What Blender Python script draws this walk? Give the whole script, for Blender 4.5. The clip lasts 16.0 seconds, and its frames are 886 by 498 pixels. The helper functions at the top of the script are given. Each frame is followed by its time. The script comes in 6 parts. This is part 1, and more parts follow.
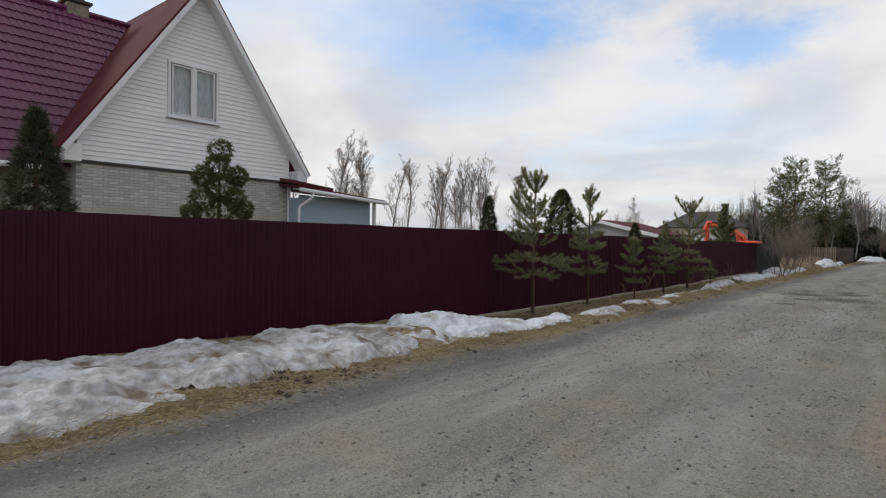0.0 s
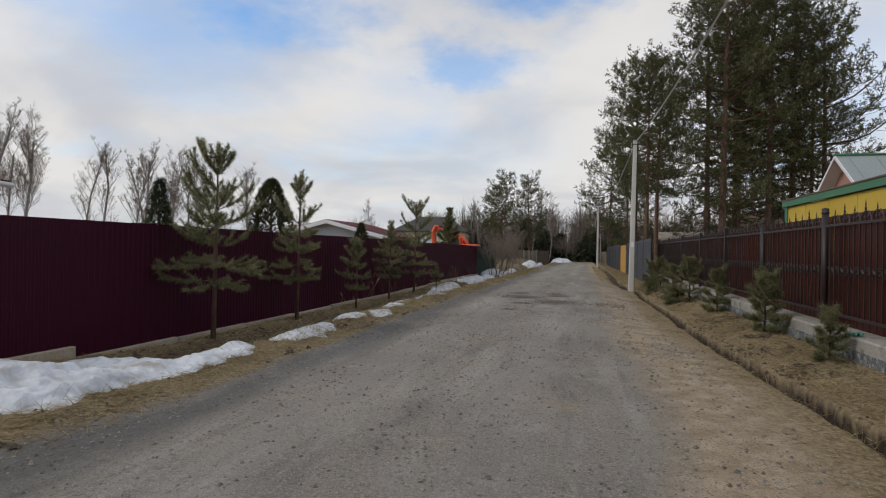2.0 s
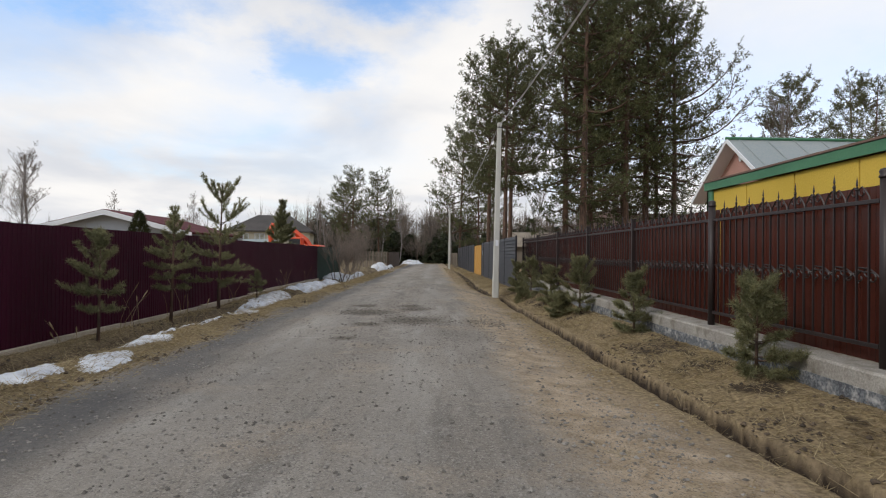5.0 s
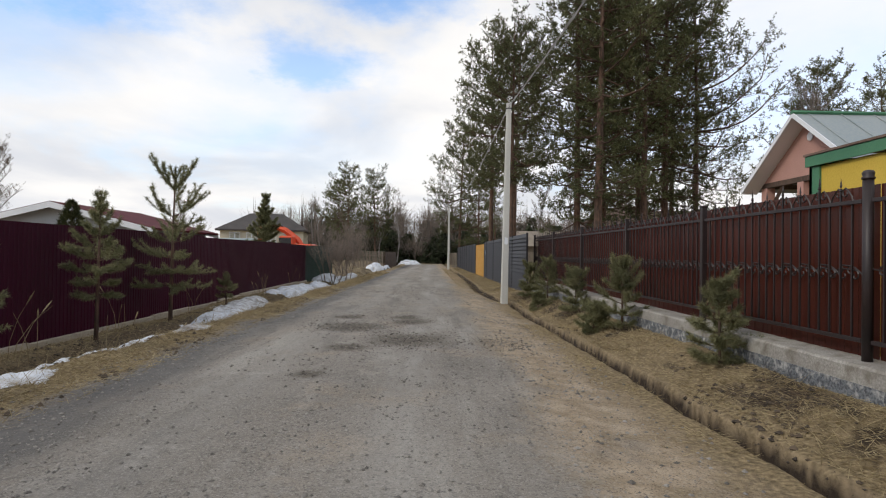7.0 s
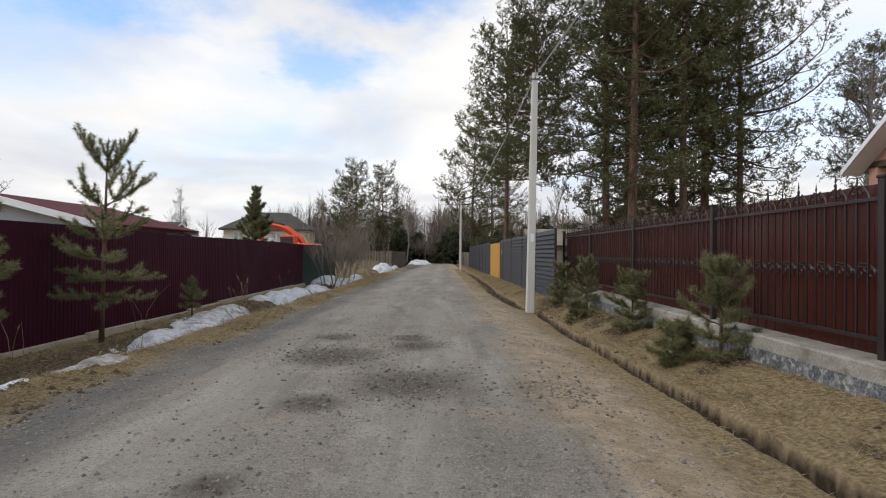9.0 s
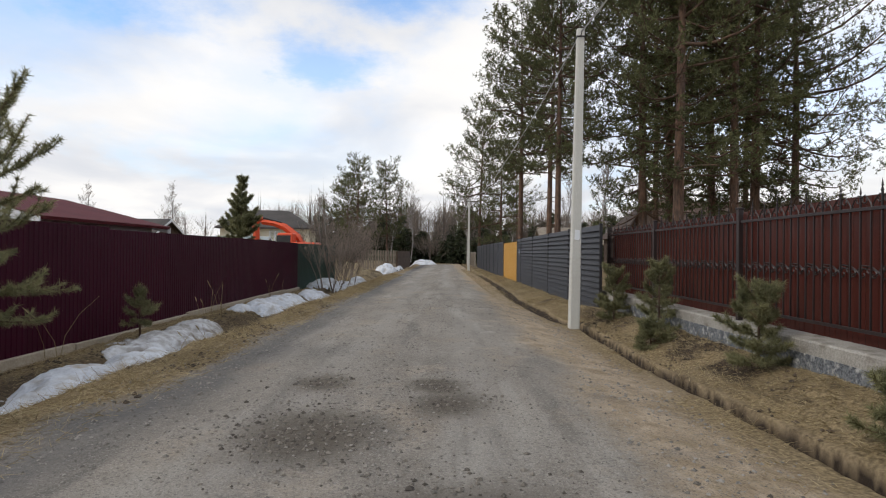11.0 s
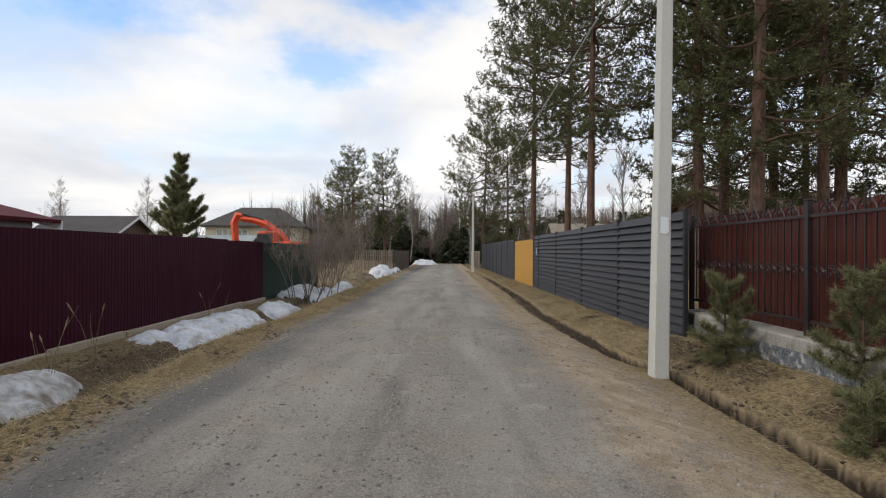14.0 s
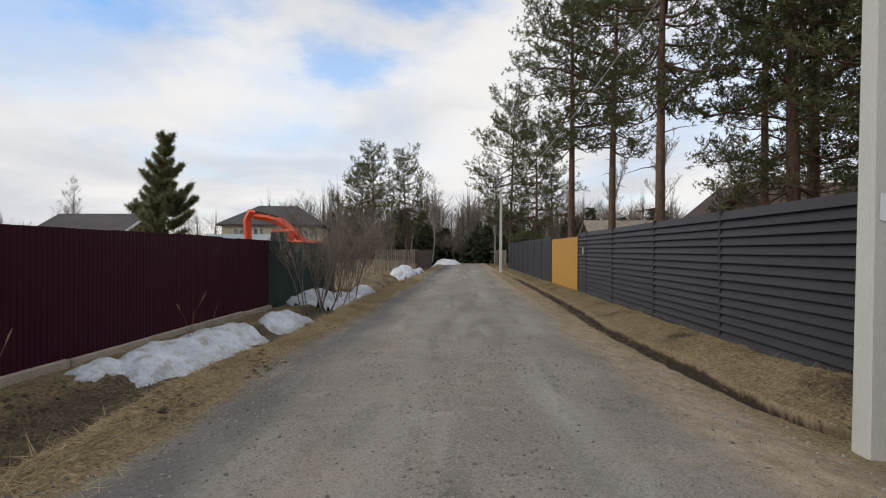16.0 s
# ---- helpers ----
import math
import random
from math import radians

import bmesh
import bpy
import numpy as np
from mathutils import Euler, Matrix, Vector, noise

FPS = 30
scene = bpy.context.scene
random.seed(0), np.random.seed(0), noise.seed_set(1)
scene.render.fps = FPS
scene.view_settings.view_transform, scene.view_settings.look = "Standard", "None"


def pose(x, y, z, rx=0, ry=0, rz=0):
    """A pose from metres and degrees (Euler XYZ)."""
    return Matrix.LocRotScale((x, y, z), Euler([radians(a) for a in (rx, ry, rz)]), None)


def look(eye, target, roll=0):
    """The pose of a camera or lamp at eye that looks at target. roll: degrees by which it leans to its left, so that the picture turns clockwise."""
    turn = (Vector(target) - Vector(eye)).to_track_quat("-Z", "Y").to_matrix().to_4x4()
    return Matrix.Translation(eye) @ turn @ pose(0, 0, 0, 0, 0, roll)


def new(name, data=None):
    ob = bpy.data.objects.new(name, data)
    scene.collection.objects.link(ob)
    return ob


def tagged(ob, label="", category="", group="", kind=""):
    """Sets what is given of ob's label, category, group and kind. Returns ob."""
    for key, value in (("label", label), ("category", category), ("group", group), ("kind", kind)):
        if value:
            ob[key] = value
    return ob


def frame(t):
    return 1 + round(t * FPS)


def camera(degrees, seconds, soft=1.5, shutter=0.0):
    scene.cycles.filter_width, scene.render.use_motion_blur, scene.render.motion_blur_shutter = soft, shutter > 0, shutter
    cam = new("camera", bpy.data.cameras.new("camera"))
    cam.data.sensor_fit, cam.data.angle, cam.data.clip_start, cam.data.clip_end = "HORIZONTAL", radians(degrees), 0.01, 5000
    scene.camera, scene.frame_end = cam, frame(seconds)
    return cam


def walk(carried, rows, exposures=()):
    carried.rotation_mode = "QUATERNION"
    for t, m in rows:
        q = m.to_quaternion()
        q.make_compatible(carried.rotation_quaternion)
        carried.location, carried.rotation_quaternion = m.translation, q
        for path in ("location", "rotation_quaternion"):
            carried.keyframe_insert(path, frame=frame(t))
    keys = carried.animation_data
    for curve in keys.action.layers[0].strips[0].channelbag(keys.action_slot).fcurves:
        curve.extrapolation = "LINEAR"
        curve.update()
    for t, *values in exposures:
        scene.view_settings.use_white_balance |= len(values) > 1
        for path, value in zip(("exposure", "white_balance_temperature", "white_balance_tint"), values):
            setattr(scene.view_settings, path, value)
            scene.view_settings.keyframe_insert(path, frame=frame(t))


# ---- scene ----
cam = camera(75.4, 16.0, soft=1.1)
PATH = [
    (0, (0.41, -0.858, 1.592), (-0.855, 0.69, 1.571), 0.7),
    (0.5, (0.037, -0.016, 1.583), (-1.024, 1.679, 1.567), 0.9),
    (1, (-0.177, 0.769, 1.584), (-0.984, 2.599, 1.577), 0.9),
    (1.5, (-0.311, 1.643, 1.582), (-0.996, 3.522, 1.578), 0.9),
    (2, (-0.375, 2.53, 1.552), (-0.85, 4.473, 1.554), 0.9),
    (2.5, (-0.427, 3.548, 1.55), (-0.76, 5.52, 1.555), 0.9),
    (3, (-0.471, 4.436, 1.544), (-0.62, 6.43, 1.555), 0.8),
    (3.5, (-0.53, 5.296, 1.538), (-0.616, 7.294, 1.55), 0.9),
    (4, (-0.64, 6.234, 1.498), (-0.658, 8.234, 1.513), 0.9),
    (6.5, (-0.845, 10.066, 1.468), (-0.788, 12.065, 1.484), 0.6),
    (7, (-0.849, 10.928, 1.457), (-0.801, 12.927, 1.473), 0.7),
    (7.5, (-0.885, 11.782, 1.452), (-0.854, 13.782, 1.465), 0.6),
    (8, (-0.842, 12.641, 1.469), (-0.817, 14.64, 1.482), 0.6),
    (8.5, (-0.855, 13.447, 1.455), (-0.84, 15.447, 1.469), 0.5),
    (9, (-0.865, 14.293, 1.456), (-0.854, 16.293, 1.47), 0.5),
    (9.5, (-0.952, 15.134, 1.436), (-0.955, 17.134, 1.451), 0.6),
    (12, (-1.443, 19.616, 1.517), (-1.437, 21.616, 1.527), 0.6),
    (12.5, (-1.403, 20.501, 1.494), (-1.393, 22.501, 1.504), 0.5),
    (13, (-1.328, 21.404, 1.479), (-1.297, 23.404, 1.489), 0.4),
    (13.5, (-1.306, 22.284, 1.512), (-1.291, 24.284, 1.522), 0.2),
    (14, (-1.352, 23.167, 1.541), (-1.354, 25.167, 1.549), 0.3),
    (14.5, (-1.47, 24.008, 1.535), (-1.49, 26.008, 1.543), 0.2),
    (15, (-1.648, 24.805, 1.536), (-1.686, 26.805, 1.543), 0.3),
    (15.5, (-1.77, 25.58, 1.561), (-1.827, 27.579, 1.568), 0.3),
    (16, (-1.876, 26.414, 1.547), (-1.947, 28.413, 1.552), 0.2),
]
walk(cam, [(t, look(eye, target, roll)) for t, eye, target, roll in PATH],
     exposures=((0, -0.18), (0.9, -0.46), (2.6, -0.25), (4.2, -0.08), (6.5, 0.05), (12, 0.06), (14, 0.06), (16, -0.12)))


# ---- light: a bright, half-clouded spring sky, with a veiled sun from the left ----
SUN_EL, SUN_AZ = radians(36), radians(-118)      # azimuth measured from +y towards +x
world = bpy.data.worlds.new("sky")
scene.world = world
world.use_nodes = True
wn, wl = world.node_tree.nodes, world.node_tree.links
wn.clear()
w_out = wn.new("ShaderNodeOutputWorld")
w_bg = wn.new("ShaderNodeBackground")
w_sky = wn.new("ShaderNodeTexSky")
w_sky.sky_type, w_sky.sun_disc = "NISHITA", False
w_sky.sun_elevation, w_sky.sun_rotation = SUN_EL, SUN_AZ
w_sky.air_density, w_sky.dust_density, w_sky.ozone_density = 1.0, 0.6, 1.5
w_co = wn.new("ShaderNodeTexCoord")
w_sep = wn.new("ShaderNodeSeparateXYZ")
wl.new(w_co.outputs["Generated"], w_sep.inputs[0])


def w_math(op, a, b=None, clamp=False):
    n = wn.new("ShaderNodeMath")
    n.operation, n.use_clamp = op, clamp
    for k, v in enumerate((a, b)):
        if v is None:
            continue
        if isinstance(v, (int, float)):
            n.inputs[k].default_value = v
        else:
            wl.new(v, n.inputs[k])
    return n.outputs[0]


# the clouds lie on a flat layer: direction divided by its height
w_h = w_math("ADD", w_math("MAXIMUM", w_sep.outputs["Z"], 0.0), 0.22)
w_comb = wn.new("ShaderNodeCombineXYZ")
w_comb_x, w_comb_y = w_math("DIVIDE", w_sep.outputs["X"], w_h), w_math("DIVIDE", w_sep.outputs["Y"], w_h)
wl.new(w_comb_x, w_comb.inputs[0])
wl.new(w_comb_y, w_comb.inputs[1])


def w_noise(scale, detail, seed, rough=0.55, dist=0.0):
    n = wn.new("ShaderNodeTexNoise")
    n.noise_dimensions = "4D"
    n.inputs["Scale"].default_value, n.inputs["Detail"].default_value = scale, detail
    n.inputs["Roughness"].default_value, n.inputs["W"].default_value, n.inputs["Distortion"].default_value = rough, seed, dist
    wl.new(w_comb.outputs[0], n.inputs["Vector"])
    return n.outputs["Fac"]


def w_range(v, a, b, c, d):
    n = wn.new("ShaderNodeMapRange")
    n.interpolation_type = "SMOOTHSTEP"
    for k, q in enumerate((a, b, c, d)):
        n.inputs[k + 1].default_value = q
    wl.new(v, n.inputs[0])
    return n.outputs[0]


# gaps of blue in the layer: (x, y, radius, depth)
w_gap = None
w_wob = w_math("MULTIPLY", w_math("SUBTRACT", w_noise(3.4, 7, 5.1, 0.62), 0.5), 0.7)
for gx_, gy_, gr, gd in ((-0.36, 1.77, 0.14, 0.75), (-0.50, 1.86, 0.20, 0.25), (-0.86, 1.34, 0.22, 1.0), (-1.08, 1.40, 0.34, 0.5), (-0.08, 1.40, 0.15, 0.9), (-0.7, 2.3, 0.3, 0.3), (1.05, 1.85, 0.55, 0.35), (-0.55, 2.5, 0.4, 0.16), (0.9, 0.6, 0.5, 0.6), (-1.5, 0.2, 0.5, 0.6), (0.2, -1.2, 0.6, 0.6)):
    dx_ = w_math("SUBTRACT", w_comb_x, gx_)
    dy_ = w_math("SUBTRACT", w_comb_y, gy_)
    dist_ = w_math("ADD", w_math("SQRT", w_math("ADD", w_math("MULTIPLY", dx_, dx_), w_math("MULTIPLY", dy_, dy_))), w_wob)
    hole = w_range(dist_, 0.0, gr * 1.9, gd, 0.0)
    w_gap = hole if w_gap is None else w_math("MAXIMUM", w_gap, hole)
w_thin = w_range(w_noise(1.1, 7, 3.2, 0.55, 0.3), 0.30, 0.46, 0.68, 1.0)
w_cover = w_math("MULTIPLY", w_thin, w_math("SUBTRACT", 1.0, w_gap))
w_shade = w_range(w_noise(1.3, 6, 8.7, 0.5, 0.4), 0.34, 0.64, 0.0, 1.0)
w_cloud = wn.new("ShaderNodeMix")
w_cloud.data_type = "RGBA"
wl.new(w_shade, w_cloud.inputs["Factor"])
w_cloud.inputs["A"].default_value = (7.3, 7.5, 8.0, 1)
w_cloud.inputs["B"].default_value = (9.95, 9.75, 9.55, 1)
w_mix = wn.new("ShaderNodeMix")
w_mix.data_type = "RGBA"
wl.new(w_cover, w_mix.inputs["Factor"])
w_blue = wn.new("ShaderNodeMix")
w_blue.data_type, w_blue.blend_type = "RGBA", "MULTIPLY"
w_blue.inputs["Factor"].default_value = 1.0
w_blue.inputs["B"].default_value = (1.9, 2.3, 2.6, 1)
wl.new(w_sky.outputs["Color"], w_blue.inputs["A"])
wl.new(w_blue.outputs["Result"], w_mix.inputs["A"])
wl.new(w_cloud.outputs["Result"], w_mix.inputs["B"])
wl.new(w_mix.outputs["Result"], w_bg.inputs["Color"])
w_bg.inputs["Strength"].default_value = 0.1
wl.new(w_bg.outputs[0], w_out.inputs[0])

sun_data = bpy.data.lights.new("sun", "SUN")
sun_data.energy, sun_data.angle, sun_data.color = 1.35, radians(12), (1.0, 0.95, 0.87)
sun = new("sun", sun_data)
sun_from = Vector((math.sin(SUN_AZ) * math.cos(SUN_EL), math.cos(SUN_AZ) * math.cos(SUN_EL), math.sin(SUN_EL)))
sun.matrix_world = look(sun_from * 60, (0, 0, 0))

# ---- materials ----
def material(name, a, b, scale=3.0, rough=0.8, metal=0.0, bump=0.2, fine=40.0, fine_amount=0.25, stretch=(1, 1, 1), vary=0.0, islands=0.0, translucent=0.0, spec=0.5, depth=0.02, dirt=None):
    """Two base colours mixed by a broad and a fine noise, with fine relief; vary: by object, islands: by loose piece."""
    m = bpy.data.materials.new(name)
    m.use_nodes = True
    nd, ln = m.node_tree.nodes, m.node_tree.links
    bs = nd["Principled BSDF"]
    tc = nd.new("ShaderNodeTexCoord")
    mp = nd.new("ShaderNodeMapping")
    mp.inputs["Scale"].default_value = stretch
    ln.new(tc.outputs["Object"], mp.inputs[0])

    def noise_of(s, detail):
        n = nd.new("ShaderNodeTexNoise")
        n.inputs["Scale"].default_value, n.inputs["Detail"].default_value = s, detail
        ln.new(mp.outputs[0], n.inputs["Vector"])
        return n.outputs["Fac"]

    def math_of(op, p, q):
        n = nd.new("ShaderNodeMath")
        n.operation = op
        for k, v in enumerate((p, q)):
            if isinstance(v, (int, float)):
                n.inputs[k].default_value = v
            else:
                ln.new(v, n.inputs[k])
        return n.outputs[0]

    broad, small = noise_of(scale, 5), noise_of(fine, 4)
    fac = math_of("ADD", math_of("MULTIPLY", math_of("SUBTRACT", broad, 0.5), 2.2), 0.5)
    fac = math_of("ADD", fac, math_of("MULTIPLY", math_of("SUBTRACT", small, 0.5), fine_amount * 6))
    if vary:
        oi = nd.new("ShaderNodeObjectInfo")
        fac = math_of("ADD", fac, math_of("MULTIPLY", math_of("SUBTRACT", oi.outputs["Random"], 0.5), vary * 2))
    if islands:
        ge = nd.new("ShaderNodeNewGeometry")
        fac = math_of("ADD", fac, math_of("MULTIPLY", math_of("SUBTRACT", ge.outputs["Random Per Island"], 0.5), islands * 2))
    ramp = nd.new("ShaderNodeMix")
    ramp.data_type, ramp.clamp_factor = "RGBA", True
    ln.new(fac, ramp.inputs["Factor"])
    ramp.inputs["A"].default_value, ramp.inputs["B"].default_value = (*a, 1), (*b, 1)
    colour = ramp.outputs["Result"]
    if dirt:
        mx = nd.new("ShaderNodeMix")
        mx.data_type, mx.clamp_factor = "RGBA", True
        n = noise_of(scale * 2.7, 8)
        ln.new(math_of("MULTIPLY", math_of("SUBTRACT", n, 0.51), 5.0), mx.inputs["Factor"])
        ln.new(colour, mx.inputs["A"])
        mx.inputs["B"].default_value = (*dirt, 1)
        colour = mx.outputs["Result"]
    ln.new(colour, bs.inputs["Base Color"])
    bs.inputs["Roughness"].default_value, bs.inputs["Metallic"].default_value = rough, metal
    bs.inputs["Specular IOR Level"].default_value = spec
    if rough < 0.7:
        ln.new(math_of("ADD", math_of("MULTIPLY", small, 0.24), rough - 0.12), bs.inputs["Roughness"])
    if bump:
        bp = nd.new("ShaderNodeBump")
        bp.inputs["Strength"].default_value, bp.inputs["Distance"].default_value = bump, depth
        ln.new(math_of("ADD", small, math_of("MULTIPLY", broad, 1.5)), bp.inputs["Height"])
        ln.new(bp.outputs[0], bs.inputs["Normal"])
    if translucent:
        tr = nd.new("ShaderNodeBsdfTranslucent")
        ln.new(colour, tr.inputs["Color"])
        ms = nd.new("ShaderNodeMixShader")
        ms.inputs[0].default_value = translucent
        ln.new(bs.outputs[0], ms.inputs[1])
        ln.new(tr.outputs[0], ms.inputs[2])
        ln.new(ms.outputs[0], nd["Material Output"].inputs["Surface"])
    return m


M = {}
M["burgundy"] = material("burgundy_sheet", (0.034, 0.0020, 0.0120), (0.044, 0.0032, 0.0160), 0.7, 0.45, 0.0, 0.02, 60, 0.2, vary=0.35, spec=0.18)
M["green_sheet"] = material("green_sheet", (0.006, 0.035, 0.026), (0.009, 0.045, 0.034), 0.7, 0.45, 0.0, 0.02, 60, 0.2, vary=0.3)
M["red_sheet"] = material("red_sheet", (0.068, 0.021, 0.017), (0.100, 0.030, 0.023), 0.6, 0.20, 0.0, 0.02, 60, 0.2, vary=0.3, translucent=0.55)
M["iron"] = material("wrought_iron", (0.014, 0.010, 0.010), (0.028, 0.016, 0.015), 2.0, 0.5, 0.0, 0.1, 80, 0.3)
M["grey_slat"] = material("grey_slat", (0.019, 0.0175, 0.0195), (0.028, 0.026, 0.029), 0.8, 0.55, 0.0, 0.02, 50, 0.2, vary=0.25, spec=0.35)
M["ochre"] = material("ochre_sheet", (0.46, 0.25, 0.050), (0.52, 0.28, 0.06), 0.6, 0.45, 0.0, 0.02, 60, 0.15)
M["concrete"] = material("concrete", (0.24, 0.22, 0.195), (0.38, 0.36, 0.32), 1.6, 0.92, 0.0, 0.5, 45, 0.4, dirt=(0.16, 0.14, 0.11))
M["plinth_dark"] = material("plinth_paint", (0.06, 0.065, 0.075), (0.17, 0.18, 0.19), 5.0, 0.8, 0.0, 0.5, 40, 0.6, dirt=(0.42, 0.41, 0.39))
M["pole"] = material("pole_concrete", (0.47, 0.46, 0.42), (0.57, 0.56, 0.51), 0.9, 0.9, 0.0, 0.35, 60, 0.25, (1, 1, 0.3))
M["snow"] = material("snow", (0.44, 0.46, 0.50), (0.72, 0.75, 0.79), 1.3, 0.65, 0.0, 0.7, 11, 0.2, depth=0.05, dirt=(0.36, 0.33, 0.29))
M["dirty_snow"] = material("dirty_snow", (0.27, 0.255, 0.235), (0.62, 0.635, 0.66), 1.1, 0.8, 0.0, 0.9, 9, 0.3, depth=0.06, dirt=(0.15, 0.115, 0.08))
M["straw"] = material("straw", (0.20, 0.148, 0.076), (0.44, 0.355, 0.205), 1.2, 0.9, 0.0, 0.0, 20, 0.3, islands=0.6, translucent=0.2)
M["clod"] = material("soil_clod", (0.040, 0.030, 0.022), (0.115, 0.084, 0.056), 3.0, 0.95, 0.0, 0.5, 40, 0.4, islands=0.5)
M["patch_stone"] = material("patch_stone", (0.070, 0.060, 0.050), (0.21, 0.185, 0.155), 3.0, 0.95, 0.0, 0.4, 60, 0.3, islands=0.7)
M["stone"] = material("road_stone", (0.12, 0.108, 0.095), (0.29, 0.268, 0.238), 3.0, 0.95, 0.0, 0.4, 60, 0.3, islands=0.7)
M["bark_pine"] = material("pine_bark", (0.070, 0.046, 0.034), (0.165, 0.096, 0.063), 2.2, 0.95, 0.0, 0.8, 14, 0.5, (1, 1, 0.25), depth=0.05)
M["bark_upper"] = material("orange_pine_bark", (0.058, 0.037, 0.026), (0.12, 0.070, 0.042), 2.2, 0.95, 0.0, 0.5, 14, 0.5, (1, 1, 0.3))
M["bark_birch"] = material("birch_bark", (0.12, 0.10, 0.09), (0.38, 0.36, 0.34), 2.5, 0.9, 0.0, 0.2, 12, 0.5, (1, 1, 2.5))
M["twig"] = material("bare_twigs", (0.13, 0.105, 0.085), (0.25, 0.20, 0.165), 1.0, 0.95, 0.0, 0.0, 8, 0.3, islands=0.4)
M["needle_tall"] = material("pine_needles", (0.062, 0.072, 0.030), (0.175, 0.175, 0.075), 0.35, 0.7, 0.0, 0.0, 3, 0.3, islands=0.5, translucent=0.42)
M["needle_young"] = material("young_pine_needles", (0.115, 0.120, 0.055), (0.31, 0.295, 0.15), 1.5, 0.65, 0.0, 0.0, 9, 0.3, islands=0.5, translucent=0.38)
M["needle_thuja"] = material("thuja_scales", (0.030, 0.036, 0.012), (0.070, 0.074, 0.022), 1.5, 0.8, 0.0, 0.0, 9, 0.3, islands=0.5, translucent=0.2)
M["needle_spruce"] = material("spruce_needles", (0.032, 0.042, 0.021), (0.078, 0.090, 0.044), 1.0, 0.75, 0.0, 0.0, 9, 0.3, islands=0.5, translucent=0.2)
M["siding_white"] = material("white_siding", (0.78, 0.80, 0.82), (0.85, 0.86, 0.87), 0.5, 0.55, 0.0, 0.05, 30, 0.2, vary=0.2)
M["siding_blue"] = material("blue_grey_siding", (0.30, 0.38, 0.45), (0.36, 0.44, 0.50), 0.5, 0.55, 0.0, 0.05, 30, 0.2)
M["brick"] = material("pale_brick", (0.42, 0.41, 0.36), (0.60, 0.585, 0.53), 1.2, 0.9, 0.0, 0.3, 50, 0.3, vary=0.5)
M["mortar"] = material("mortar", (0.26, 0.25, 0.22), (0.34, 0.33, 0.30), 1.2, 0.95, 0.0, 0.3, 50, 0.3)
M["roof_plum"] = material("plum_metal_tiles", (0.090, 0.014, 0.052), (0.130, 0.022, 0.072), 0.8, 0.42, 0.0, 0.02, 40, 0.2)
M["roof_maroon"] = material("maroon_roof", (0.078, 0.012, 0.017), (0.105, 0.019, 0.024), 0.9, 0.8, 0.0, 0.1, 40, 0.3, spec=0.2)
M["white_trim"] = material("white_trim", (0.66, 0.68, 0.70), (0.76, 0.77, 0.78), 0.9, 0.5, 0.0, 0.02, 40, 0.2)
M["yellow_wall"] = material("yellow_render", (0.52, 0.36, 0.045), (0.62, 0.43, 0.065), 0.7, 0.85, 0.0, 0.2, 40, 0.3, vary=0.2)
M["green_trim"] = material("green_trim", (0.040, 0.15, 0.075), (0.065, 0.20, 0.10), 1.5, 0.6, 0.0, 0.1, 40, 0.3)
M["roof_brown"] = material("brown_roofing", (0.13, 0.085, 0.06), (0.20, 0.13, 0.10), 1.2, 0.85, 0.0, 0.3, 30, 0.4)
M["pink_wall"] = material("pink_brick_wall", (0.40, 0.22, 0.18), (0.48, 0.27, 0.22), 1.0, 0.9, 0.0, 0.3, 30, 0.3)
M["roof_steel"] = material("grey_steel_roof", (0.22, 0.27, 0.28), (0.34, 0.36, 0.35), 0.45, 0.5, 0.3, 0.05, 20, 0.3)
M["roof_dark"] = material("dark_roof", (0.040, 0.036, 0.034), (0.075, 0.065, 0.06), 0.6, 0.85, 0.0, 0.3, 20, 0.4)
M["cream"] = material("cream_wall", (0.55, 0.50, 0.37), (0.64, 0.58, 0.45), 0.6, 0.9, 0.0, 0.1, 30, 0.2)
M["grey_wall"] = material("grey_wall", (0.36, 0.38, 0.40), (0.46, 0.48, 0.50), 0.6, 0.8, 0.0, 0.1, 30, 0.2)
M["orange"] = material("orange_paint", (0.60, 0.070, 0.022), (0.70, 0.10, 0.035), 0.9, 0.45, 0.0, 0.1, 30, 0.3)
M["black"] = material("black_plastic", (0.012, 0.012, 0.013), (0.03, 0.03, 0.032), 3.0, 0.45, 0.0, 0.4, 20, 0.4)
M["wood_dark"] = material("dark_wood", (0.055, 0.036, 0.026), (0.11, 0.07, 0.05), 1.5, 0.85, 0.0, 0.3, 30, 0.4, (1, 1, 0.2), vary=0.3)
M["wood_grey"] = material("weathered_wood", (0.17, 0.14, 0.11), (0.28, 0.24, 0.19), 1.5, 0.9, 0.0, 0.3, 30, 0.4, (1, 1, 0.2), vary=0.4)
M["turf"] = material("dry_turf", (0.075, 0.052, 0.030), (0.30, 0.235, 0.135), 2.0, 0.95, 0.0, 0.9, 14, 0.5, depth=0.08)
M["cable"] = material("cable", (0.40, 0.40, 0.39), (0.52, 0.52, 0.51), 1.0, 0.6, 0.0, 0.0)
M["board"] = material("plinth_board", (0.34, 0.29, 0.22), (0.46, 0.40, 0.32), 1.5, 0.9, 0.0, 0.3, 30, 0.4, vary=0.3)
M["curtain"] = material("net_curtain", (0.50, 0.52, 0.54), (0.66, 0.68, 0.70), 5.0, 0.9, 0.0, 0.0, 30, 0.4)


